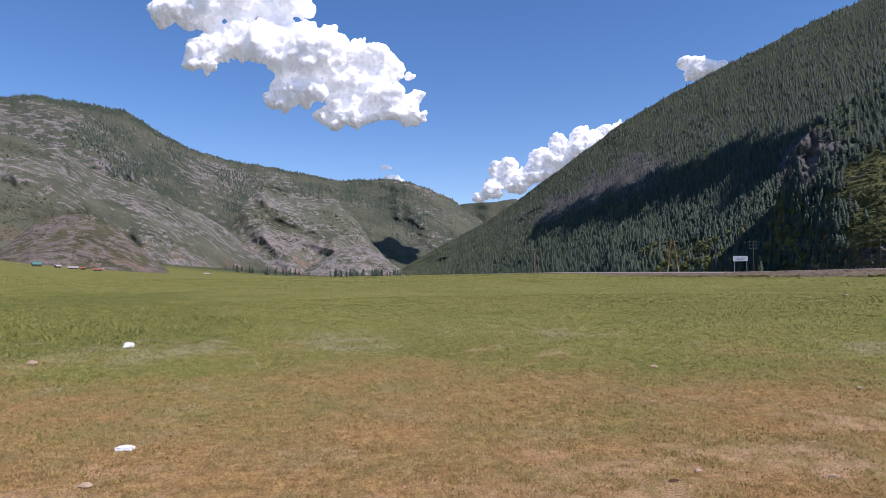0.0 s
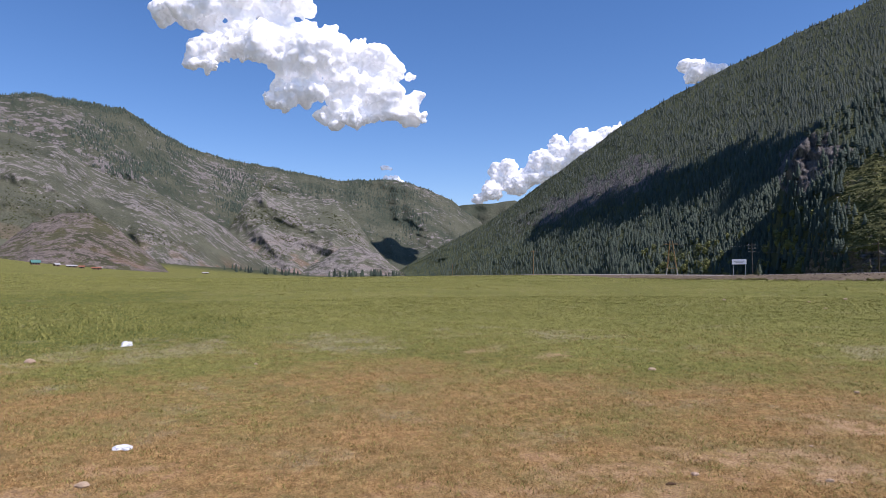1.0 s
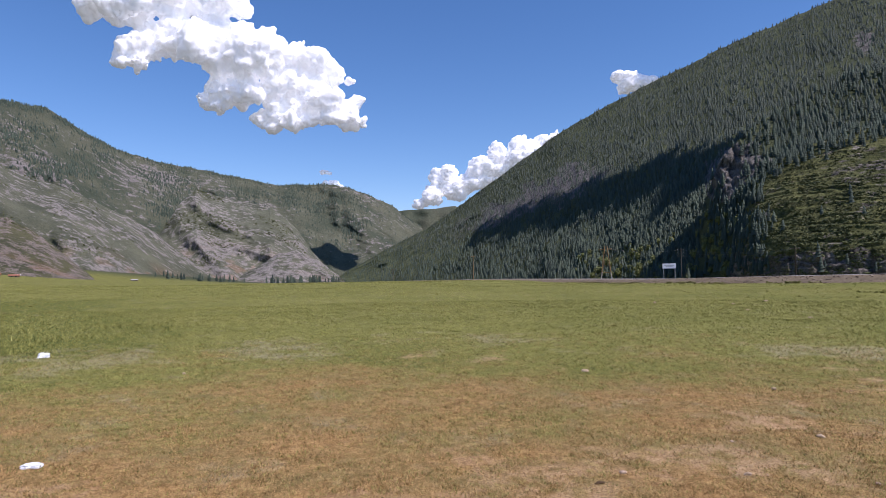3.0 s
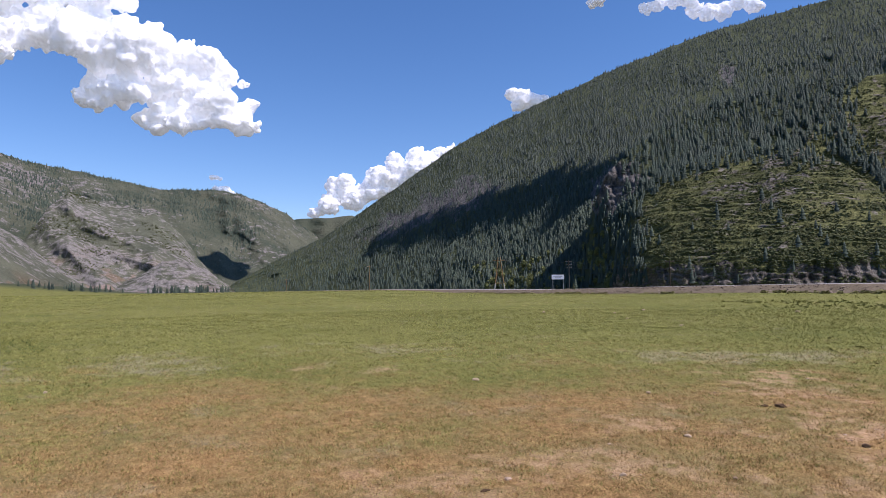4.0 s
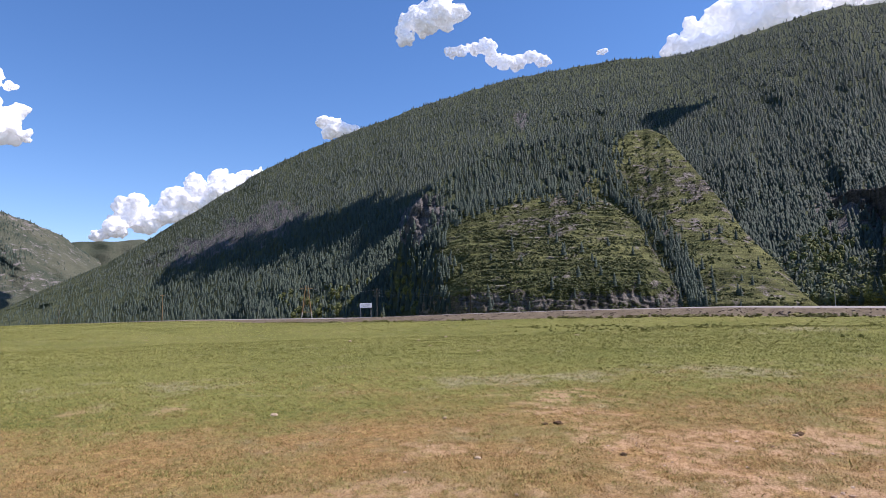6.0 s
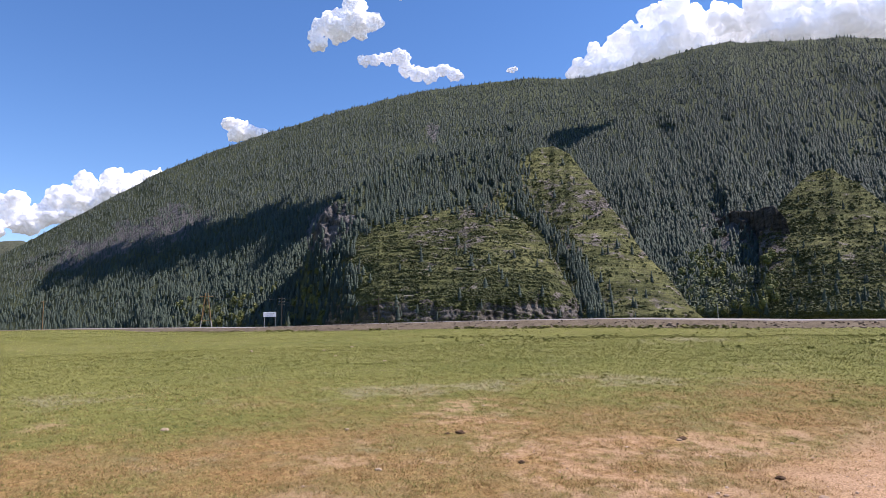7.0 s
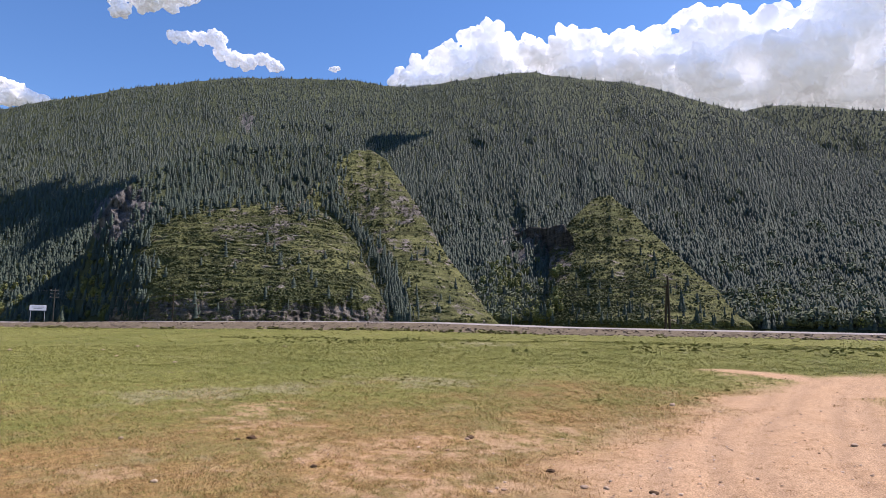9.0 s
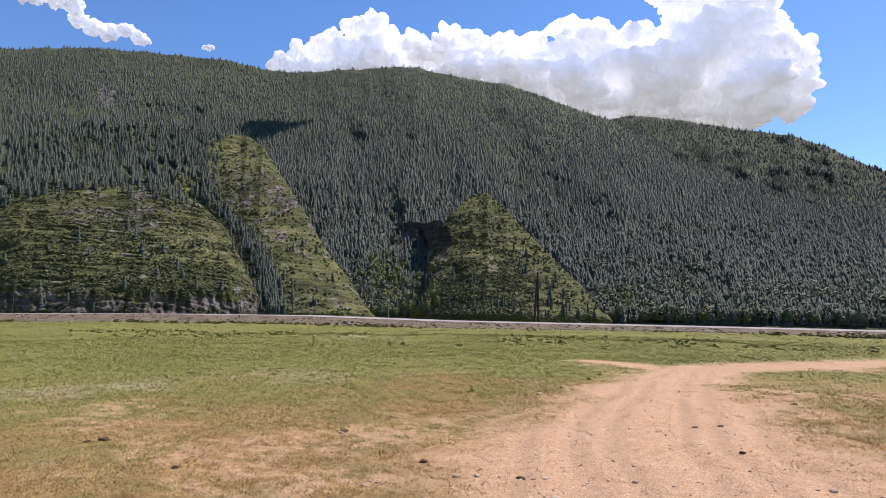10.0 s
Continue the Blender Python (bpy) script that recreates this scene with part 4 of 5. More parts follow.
TIER_LOW = [(-8.3, 16.2, 0.83), (-9.0, 15.2, 0.79), (-8.1, 14.8, 0.72), (-7.3, 15.7, 1.03), (-5.6, 15.9, 1.03), (-3.8, 16.4, 1.14), (-2.3, 16.9, 1.14), (-0.5, 16.7, 1.14), (0.3, 15.7, 1.14), (2.1, 15.5, 0.93), (1.4, 14.6, 1.03), (3.0, 14.4, 0.93), (4.1, 13.9, 0.52), (4.7, 13.7, 0.25), (3.9, 16.1, 0.37)]
TIER_BASE = [(-1.7, 15.1, 0.8), (-0.8, 14.7, 0.7), (-2.4, 15.4, 0.6), (-4.5, 14.1, 0.62), (-3.4, 14.6, 0.72), (-2.3, 13.8, 0.83), (-1.2, 13.6, 0.66), (-0.1, 14.2, 0.72), (-3.2, 13.7, 0.62)]
cloud(heap(4300, 3, TIER_TOP, TIER_ARM, TIER_MIDDLE, TIER_LOW, TIER_BASE), "large white heaped summer cloud in ragged tiers", 6.0, 3, 1)
cloud(heap(4300, 5, [(27.7, 17.0, 0.58), (28.7, 16.7, 0.77), (28.3, 16.1, 0.58), (29.6, 16.4, 0.77), (30.5, 16.2, 0.68)]), "small white cloud above the wooded ridge", 5.0, 5, 1)
cloud(heap(4500, 7, [(9.6, 6.6, 0.58), (10.6, 7.3, 0.77), (11.7, 8.8, 0.87), (12.2, 9.5, 0.58), (13.0, 8.0, 0.96), (14.3, 8.5, 0.96), (15.6, 9.9, 0.87), (15.3, 9.0, 1.16), (16.9, 10.8, 0.77), (17.3, 9.6, 1.25), (18.9, 11.3, 0.87), (19.3, 10.2, 1.35), (20.9, 11.6, 0.87), (21.3, 10.6, 1.35), (22.1, 11.9, 0.68)]), "white cloud bank behind the mountain shoulder", 5.0, 7, 1)
cloud(heap(4500, 9, [(0.75, 9.5, 0.22), (1.1, 9.5, 0.2), (1.4, 9.4, 0.15)]), "tiny white cloud over the pass", 3.0, 9, 2)
cloud(heap(4500, 11, [(1.1, 8.3, 0.4), (1.8, 8.4, 0.4), (2.4, 8.1, 0.3)]), "low white cloud on the ridge line", 3.5, 11, 2)
cloud(heap(4300, 13, [(35.6, 24.1, 0.68), (35.3, 25.0, 0.58), (36.1, 25.7, 0.77), (37.2, 26.4, 0.96), (37.4, 25.3, 1.06), (38.8, 27.2, 0.87), (39.0, 25.9, 1.06), (40.4, 26.1, 0.77), (41.2, 26.2, 0.43), (39.5, 25.0, 0.48)]), "ragged white cloud high in the blue", 4.5, 13, 1)
cloud(heap(4300, 15, [(39.8, 23.1, 0.48), (40.9, 23.0, 0.43), (42.1, 23.3, 0.58), (43.2, 23.2, 0.68), (43.8, 22.4, 0.58), (44.8, 21.7, 0.63), (46.0, 22.0, 0.68), (47.3, 22.3, 0.58), (48.3, 21.9, 0.53), (48.9, 21.8, 0.29)]), "ragged string of small white clouds", 4.0, 15, 2)
cloud(heap(4300, 17, [(43.0, 28.8, 0.7), (45.2, 29.2, 0.9)]), "small white cloud overhead", 6.0, 17, 1)
cloud(heap(4300, 19, [(53.8, 22.0, 0.25), (54.1, 22.1, 0.2), (53.5, 22.0, 0.2)]), "tiny white cloud over the forest", 3.0, 19, 2)
TOWER_LEFT = [(60.1, 21.4, 0.69), (61.9, 22.2, 1.04), (64.1, 23.1, 1.32), (65.6, 22.2, 1.56), (67.8, 24.7, 1.39), (66.7, 25.0, 0.87), (69.0, 23.8, 1.56), (68.2, 22.4, 2.08), (72.0, 24.6, 0.49), (72.1, 23.2, 1.21), (74.0, 22.9, 1.39), (76.0, 22.6, 1.39), (75.7, 25.2, 0.62), (77.5, 24.0, 1.21), (78.7, 24.0, 1.04), (78.3, 21.9, 1.73)]
TOWER_MIDDLE = [(81.0, 23.6, 1.21), (81.3, 21.2, 1.73), (83.6, 24.2, 1.39), (84.4, 21.5, 2.08), (87.0, 25.0, 1.39), (87.0, 22.4, 2.08), (89.2, 23.9, 1.39), (91.8, 23.3, 1.56), (91.0, 21.4, 2.08), (88.1, 19.9, 2.08), (91.7, 19.3, 2.08)]
TOWER_RIGHT = [(94.2, 23.7, 1.04), (94.9, 20.0, 2.78), (96.7, 24.3, 1.73), (96.7, 26.5, 2.08), (99.7, 24.2, 2.08), (98.9, 21.8, 3.12), (101.3, 24.9, 2.08), (103.2, 24.8, 1.39), (102.5, 22.2, 2.43), (104.0, 23.2, 0.69), (104.2, 20.7, 1.73), (105.4, 19.9, 1.39), (105.6, 18.3, 1.21), (105.0, 17.1, 1.21), (102.6, 18.1, 2.43), (99.5, 18.9, 2.78), (96.5, 18.2, 2.08), (101.6, 16.5, 0.87), (99.8, 27.5, 2.78)]
TOWER_FOOT = [(a, e, 1.5) for a, e in ((61.5, 20.6), (64, 21), (67, 21.6), (70, 21.6), (73, 22), (76, 22), (79, 21.4), (82, 20.6), (85, 20.0), (88, 18.8), (91, 18.4), (94, 18.2), (97, 18.0), (100, 17.8), (88, 21), (92, 21), (96, 21))]
cloud(heap(4400, 21, TOWER_LEFT, TOWER_MIDDLE, TOWER_RIGHT, TOWER_FOOT), "huge towering white cumulus with a grey belly", 7.0, 21)


def shade_puffs(line, seed):
    """An unseen cloud added to cast shade, along a line of (x, y, radius) at the height of the others."""
    r = random.Random(seed)
    out = []
    for (x0, y0, r0), (x1, y1, r1) in zip(line, line[1:]):
        steps = max(2, int(math.hypot(x1 - x0, y1 - y0) / (0.45 * (r0 + r1))))
        for k in range(steps):
            f = k / steps
            size = (r0 + (r1 - r0) * f) * r.uniform(0.8, 1.1)
            out.append((x0 + (x1 - x0) * f + r.gauss(0, 0.15 * r0), y0 + (y1 - y0) * f + r.gauss(0, 0.15 * r0), 1450 + r.uniform(-20, 30), size))
    return out


# out of view, set towards the sun so their shadows darken the slopes
cloud(shade_puffs([(1150, 1000, 14), (1153, 900, 20), (1218, 410, 32), (1252, 150, 34), (1225, 60, 24)], 23), "long unseen cloud added overhead to shade the wooded slope", 9.0, 23)
cloud(shade_puffs([(785, 2130, 70), (835, 2060, 85), (885, 1990, 60)], 25), "unseen cloud added overhead to shade the far rocky spur", 9.0, 25)
cloud(shade_puffs([(1575, 40, 22), (1600, 50, 32), (1635, 40, 22)], 27), "small unseen cloud added overhead to shade the upper forest", 7.0, 27)


# ---- single trees at the foot of the mountain ----
def trunk_mesh(height, r0):
    bm = bmesh.new()
    add_rod(bm, (0, 0, -0.6), (0, 0, height), r0, r0 * 0.35, 7)
    me = bpy.data.meshes.new("trunk")
    bm.to_mesh(me)
    bm.free()
    me.materials.append(BARK)
    return me


def tree_models(templates, mat, trunk, wide):
    """Pairs of crown and trunk meshes, one metre tall in the crown's own scale of ten metres."""
    out = []
    for tv, tf in templates:
        crown = fast_mesh("crown", tv * (10 * wide, 10 * wide, 10), tf, mat, flat=True)
        set_attribute(crown, "tint", np.full(len(tv), rng.random()))
        out.append((crown, trunk_mesh(trunk, 0.17)))
    return out


CONIFER_MODELS = tree_models([conifer_template(8, 7, 120 + k) for k in range(5)], SPRUCE, 6.0, 1.25)
LARCH_MODELS = tree_models([conifer_template(7, 6, 140 + k) for k in range(4)], LARCH, 6.0, 1.35)
BIRCH_MODELS = tree_models([clump_template(150, 160 + k, 0.72, 0.085) for k in range(4)], BIRCH_LEAF, 5.0, 1.0)


def plant(models, place, height, name, label, group):
    crown, stem = models[rng.integers(0, len(models))]
    ob = new(name)
    ob.matrix_world = Matrix.Translation(place) @ Matrix.Rotation(float(rng.uniform(0, 6.28)), 4, "Z") @ Matrix.Diagonal((height / 10, height / 10, height / 10, 1))
    mesh_part("trunk", stem, ob)
    mesh_part("crown", crown, ob)
    return tagged(ob, label, "tree", group)


def foot_only(limit):
    return lambda A, el, V, x, y, z: (el < limit) * (A > 9) * 1.0


for x, y, z, r in on_sheet(main, 130, foot_only(0.5), 0.0):
    plant(CONIFER_MODELS, (x, y, z), float(rng.uniform(9, 15)), "spruce_tree", "dark green spruce at the foot of the wooded slope", "spruces along the slope foot")
for x, y, z, r in on_sheet(main, 50, foot_only(0.6), 0.0):
    plant(LARCH_MODELS, (x, y, z), float(rng.uniform(8, 14)), "larch_tree", "mid green larch at the foot of the wooded slope", "larches along the slope foot")


def birch_places(A, el, V, x, y, z):
    return birch_zone(A, el)


for x, y, z, r in on_sheet(main, 150, birch_places, 0.0):
    plant(BIRCH_MODELS, (x, y, z), float(rng.uniform(6, 12)), "birch_tree", "yellow-green birch among the dark conifers", "birches along the slope foot")
for x, y, z, r in on_sheet(shoulder, 40, lambda A, el, V, x, y, z: (A < 37.0) * (el < 4.6), 0.0):
    plant(BIRCH_MODELS, (x, y, z), float(rng.uniform(6, 11)), "birch_tree", "yellow-green birch under the dark rock face", "birches along the slope foot")
for x, y, z, r in on_sheet(main, 80, lambda A, el, V, x, y, z: (A > 67.8) * (A < 73.5) * (el < 4.8), 0.0):
    plant(BIRCH_MODELS, (x, y, z), float(rng.uniform(7, 12)), "birch_tree", "yellow-green birch below the dark rock face", "birches along the slope foot")
for x, y, z, r in on_sheet(main, 45, lambda A, el, V, x, y, z: (A > 67.0) * (A < 74.5) * (el < 3.5), 0.0):
    plant(CONIFER_MODELS, (x, y, z), float(rng.uniform(8, 13)), "spruce_tree", "dark green spruce below the rocky knoll", "spruces along the slope foot")
for x, y, z, r in on_sheet(spur_two, 26, lambda A, el, V, x, y, z: (A < 75.0) * (el < 4.2), 0.0):
    plant(BIRCH_MODELS, (x, y, z), float(rng.uniform(7, 12)), "birch_tree", "yellow-green birch below the dark rock face", "birches along the slope foot")
for x, y, z, r in on_sheet(spur_two, 16, lambda A, el, V, x, y, z: (A < 74.0) * (el < 3.0), 0.0):
    plant(CONIFER_MODELS, (x, y, z), float(rng.uniform(8, 13)), "spruce_tree", "dark green spruce below the rocky knoll", "spruces along the slope foot")
for k in range(52):
    a = float(rng.choice([rng.uniform(-13.2, -11.0), rng.uniform(-11, -5.2), rng.uniform(-10, -5.6), rng.uniform(-4.2, 2.4), rng.uniform(-2.5, 0.5)]))
    d = float(rng.uniform(1150, 1450))
    x, y = (float(c) for c in polar(a, d))
    plant(CONIFER_MODELS, (x, y, float(land_z(x, y))), float(rng.uniform(9, 17)), "spruce_tree", "small dark spruce in the far valley treeline", "valley treeline")


for k in range(26):
    x, y = (float(c) for c in polar(float(rng.uniform(-4.6, 2.3)), float(rng.uniform(850, 1050))))
    plant(CONIFER_MODELS, (x, y, float(land_z(x, y))), float(rng.uniform(7, 13)), "spruce_tree", "small dark spruce in the far valley treeline", "valley treeline")


b1 = on_sheet(main, 130, lambda A, el, V, x, y, z: np.exp(-((A - 28.3) / 2.2) ** 2) * (el < 0.9), 0.0)
scatter("bushes", CROWNS, b1[:, :3] - (0, 0, 0.5), rng.uniform(2.0, 4.2, len(b1)), BIRCH_LEAF, "bright green bushes at the foot of the wood", "bushes", 1.5)


BROADLEAF = foliage_material("broadleaf_crowns", (0.08, 0.10, 0.055), (0.165, 0.185, 0.105))
b2 = on_sheet(main, 1900, lambda A, el, V, x, y, z: np.clip(smooth(61, 66, A) * (A < 114) * (1.2 * (el < 2.2) + 0.35 * (1 - smooth(2, 13, el)) * smooth(0.0, 0.4, fbm(x / 70, y / 70, z / 70, 3, 231))), 0, 1), 0.0)
scatter("broadleaf_wood", CROWNS, b2[:, :3] - (0, 0, 0.4), 5.0 + 6.5 * rng.random(len(b2)), BROADLEAF, "pale green broadleaf crowns among the conifers", "forest", 1.05)


# ---- road sign ----
def ground_at(x, y):
    dx = x - float(road_x(y))
    z = float(land_z(x, y))
    if abs(dx) < 9:
        z = max(z, float(np.interp(abs(dx), [0, 4.4, 6.0, 9.0], [0.05, -0.03, -0.2, -0.75])) + float(road_z(y)))
    return z


def road_sign(az, r, z0, z1, width):
    x, y = (float(c) for c in polar(az, r))
    g = ground_at(x, y) - 0.2
    root = new("road_sign")
    root.location = (x, y, g)
    root.rotation_euler = (0, 0, -radians(az))
    bm = bmesh.new()
    add_box(bm, (width, 0.04, z1 - z0), Matrix.Translation((0, 0, (z0 + z1) / 2 - g)), 0.012)
    panel = part("panel", bm, SIGN_WHITE, root)
    for zz, w in ((0.62, 0.72), (0.36, 0.5)):
        bm = bmesh.new()
        add_box(bm, (width * w, 0.008, 0.11), Matrix.Translation((0, -0.026, z0 - g + (z1 - z0) * zz)))
        part("bar", bm, SIGN_GREY, panel)
    for sx in (-0.42, 0.42):
        bm = bmesh.new()
        add_rod(bm, (sx * width, 0.06, 0), (sx * width, 0.06, z1 - g - 0.05), 0.055, 0.055, 10)
        part("post", bm, SIGN_GREY, root)
    return tagged(root, "white rectangular road sign on two steel posts", "road sign")


road_sign(31.45, 131.0, 2.34, 3.30, 2.5)


# ---- wooden line tower, poles and wires ----
def insulators(parent, places):
    for p in places:
        bm = bmesh.new()
        add_rod(bm, p, (p[0], p[1], p[2] + 0.16), 0.05, 0.03, 8)
        part("insulator", bm, CONCRETE, parent)


def line_tower(az, r, top):
    x, y = (float(c) for c in polar(az, r))
    g = ground_at(x, y) - 0.3
    h = top - g
    root = new("line_tower")
    root.location, root.rotation_euler = (x, y, g), (0, 0, -radians(az))
    for sx in (-1, 1):
        bm = bmesh.new()
        add_rod(bm, (sx * 1.25, 0, 1.3), (sx * 0.28, 0, h), 0.15, 0.11, 10)
        leg = part("leg", bm, OLD_WOOD, root)
        bm = bmesh.new()
        add_rod(bm, (sx * 1.42, 0, 0), (sx * 1.12, 0, 2.3), 0.17, 0.15, 8)
        part("stub", bm, CONCRETE, leg, "pale concrete stub")
    bm = bmesh.new()
    add_box(bm, (3.2, 0.16, 0.2), Matrix.Translation((0, 0.12, h - 0.85)), 0.02)
    part("crossarm", bm, OLD_WOOD, root)
    bm = bmesh.new()
    add_box(bm, (2.5, 0.16, 0.22), Matrix.Translation((0, 0.14, 2.2)), 0.02)
    part("crossbar", bm, OLD_WOOD, root)
    for sx in (-1, 1):
        bm = bmesh.new()
        add_rod(bm, (sx * 1.1, 0.16, 2.3), (-sx * 0.4, 0.16, h - 1.1), 0.05, 0.05, 6)
        part("brace", bm, OLD_WOOD, root)
    insulators(root, [(-1.4, 0.12, h - 0.75), (1.4, 0.12, h - 0.75), (0, 0.12, h)])
    return tagged(root, "weathered yellow-brown wooden A-frame line tower", "power pole")


def braced_pole(az, r, top):
    x, y = (float(c) for c in polar(az, r))
    g = float(land_z(x, y)) - 0.3
    h = top - g
    root = new("power_pole")
    root.location, root.rotation_euler = (x, y, g), (0, 0, -radians(az))
    for name, foot, head in (("pole", 0.35, 0.15), ("strut", -0.75, 0.05)):
        bm = bmesh.new()
        add_rod(bm, (foot, 0, 0), (head, 0, h if name == "pole" else h - 1.3), 0.21, 0.15, 10)
        part(name, bm, DARK_WOOD, root)
    for zz, w in ((1.9, 1.3), (h - 1.6, 1.2)):
        bm = bmesh.new()
        add_box(bm, (w, 0.14, 0.2), Matrix.Translation((-0.15, 0.13, zz)), 0.02)
        part("crossbar", bm, DARK_WOOD, root)
    insulators(root, [(0.6, 0.1, h - 0.4), (-0.4, 0.1, h - 0.9), (0.6, 0.1, h - 1.3)])
    return tagged(root, "dark tarred wooden pole with a leaning strut", "power pole")


def plain_pole(az, r, top, mat, arms, label):
    x, y = (float(c) for c in polar(az, r))
    g = float(land_z(x, y)) - 0.3
    h = top - g
    root = new("power_pole")
    root.location, root.rotation_euler = (x, y, g), (0, 0, -radians(az) + 0.4)
    bm = bmesh.new()
    add_rod(bm, (0, 0, 0), (0, 0, h), 0.16, 0.11, 8)
    part("pole", bm, mat, root)
    for k in range(arms):
        bm = bmesh.new()
        add_box(bm, (2.0, 0.12, 0.14), Matrix.Translation((0, 0.12, h - 0.5 - 0.9 * k)), 0.01)
        part("crossarm", bm, mat, root)
        insulators(root, [(-0.9, 0.12, h - 0.43 - 0.9 * k), (0.9, 0.12, h - 0.43 - 0.9 * k)])
    return tagged(root, label, "power pole")


line_tower(26.2, 170.0, 8.8)
braced_pole(83.95, 100.0, 8.25)
plain_pole(32.45, 190.0, 8.4, POLE_GREY, 3, "weathered grey power pole with three crossarms")
plain_pole(14.35, 300.0, 11.2, OLD_WOOD, 1, "slim wooden power pole beyond the road")
plain_pole(7.0, 520.0, 7.9, OLD_WOOD, 1, "slim wooden power pole far along the road")
plain_pole(70.5, 190.0, 3.9, CONCRETE, 0, "short pale post at the foot of the slope")
plain_pole(41.0, 150.0, 6.6, DARK_WOOD, 1, "thin dark wooden pole before the cliff")


def wire(a, b, sag, n=24):
    a, b = Vector(a), Vector(b)
    cu = bpy.data.curves.new("wire", "CURVE")
    cu.dimensions, cu.bevel_depth, cu.bevel_resolution = "3D", 0.013, 1
    sp = cu.splines.new("POLY")
    sp.points.add(n - 1)
    for k in range(n):
        f = k / (n - 1)
        p = a.lerp(b, f) - Vector((0, 0, sag * 4 * f * (1 - f)))
        sp.points[k].co = (*p, 1)
    cu.materials.append(WIRE)
    return tagged(new("power_wire", cu), "thin sagging power line wire", "wire", "power line wires")


def at(az, r, z):
    x, y = polar(az, r)
    return float(x), float(y), z


for z in (7.9, 7.0, 6.2, 5.6):
    wire(at(83.9, 100, z), at(124, 118, z - 0.1), 0.9)
    wire(at(83.9, 100, z), at(41.0, 150, z - 1.6), 1.0)
for z in (7.9, 7.0, 6.1):
    wire(at(41.0, 150, min(z, 6.2)), at(32.45, 190, z), 0.9)
wire(at(26.4, 170, 8.0), at(32.45, 190, 7.9), 0.7)
wire(at(25.8, 170, 8.0), at(14.35, 300, 10.7), 1.4)


# ---- farm under the knoll ----
def house(az, r, size, wall, roof, label, turn=0.0, windows=3):
    w, d, h, rise = size
    x, y = (float(c) for c in polar(az, r))
    root = new("house")
    root.location, root.rotation_euler = (x, y, float(land_z(x, y)) - 0.3), (0, 0, -radians(az) + turn)
    bm = bmesh.new()
    add_box(bm, (w, d, h), Matrix.Translation((0, 0, h / 2)))
    for sx in (-1, 1):
        v = [bm.verts.new(p) for p in ((sx * w / 2, -d / 2, h), (sx * w / 2, d / 2, h), (sx * w / 2, 0, h + rise * 0.95))]
        bm.faces.new(v)
    part("wall", bm, wall, root)
    for sy in (-1, 1):
        bm = bmesh.new()
        run = d / 2 + 0.5
        tilt = math.atan2(rise, d / 2)
        add_box(bm, (w + 0.8, math.hypot(run, rise * run / (d / 2)), 0.12), Matrix.Translation((0, sy * run / 2, h + rise - rise * run / d + 0.06)) @ Matrix.Rotation(-sy * tilt, 4, "X"))
        part("roof", bm, roof, root)
    for k in range(windows):
        bm = bmesh.new()
        add_box(bm, (1.0, 0.06, 1.1), Matrix.Translation(((k - (windows - 1) / 2) * w / (windows + 0.4), -d / 2 - 0.02, h * 0.55)))
        part("window", bm, GLASS, root)
    return tagged(root, label, "house", "farm buildings")


house(-27.0, 545, (5.4, 4.6, 2.2, 1.7), LOG_WALL, ROOF_GREEN, "small log house with a green metal roof", 0.2)
house(-25.6, 560, (3.5, 3, 1.8, 0.9), LOG_WALL, ROOF_PALE, "small log shed with a pale roof", 0.5, 1)
house(-24.6, 570, (7, 3.4, 1.5, 0.7), LOG_WALL, ROOF_PALE, "long low barn with a pale roof", 0.1, 2)
house(-23.9, 565, (3.5, 3, 1.6, 0.8), LOG_WALL, ROOF_RED, "low shed with a rusty red roof", -0.2, 1)
house(-22.9, 560, (6.5, 3.4, 1.6, 0.8), LOG_WALL, ROOF_RED, "long shed with a rusty red roof", 0.0, 2)
house(-22.7, 585, (4, 3, 1.6, 0.8), LOG_WALL, ROOF_PALE, "low barn with a pale roof", 0.0, 1)
house(-14.7, 820, (7, 3.4, 1.4, 0.8), LOG_WALL, ROOF_PALE, "far white-roofed barn at the meadow edge", 0.2, 2)


# ---- stones, litter and droppings on the meadow ----
def lump(name, x, y, size, mat, label, category, seed, flat=0.55, group="", rough=0.35, sub=2):
    r = random.Random(seed)
    bm = bmesh.new()
    bmesh.ops.create_icosphere(bm, subdivisions=sub, radius=0.5)
    o = Vector((r.uniform(0, 50), r.uniform(0, 50), r.uniform(0, 50)))
    for v in bm.verts:
        v.co *= 1 + rough * noise.noise(v.co * 2.2 + o) + 0.5 * rough * noise.noise(v.co * 6 + o)
        v.co.z = max(v.co.z, -0.32)
    me = bpy.data.meshes.new(name)
    bm.to_mesh(me)
    bm.free()
    me.materials.append(mat)
    ob = new(name, me)
    g = float(land_z(x, y) + rut_z(np.array([x]), np.array([y]))[0])
    ob.matrix_world = Matrix.Translation((x, y, g + 0.22 * size * flat)) @ Matrix.Rotation(r.uniform(0, 6.3), 4, "Z") @ Matrix.Diagonal((size, size * r.uniform(0.6, 0.85), size * flat, 1))
    return tagged(ob, label, category, group)


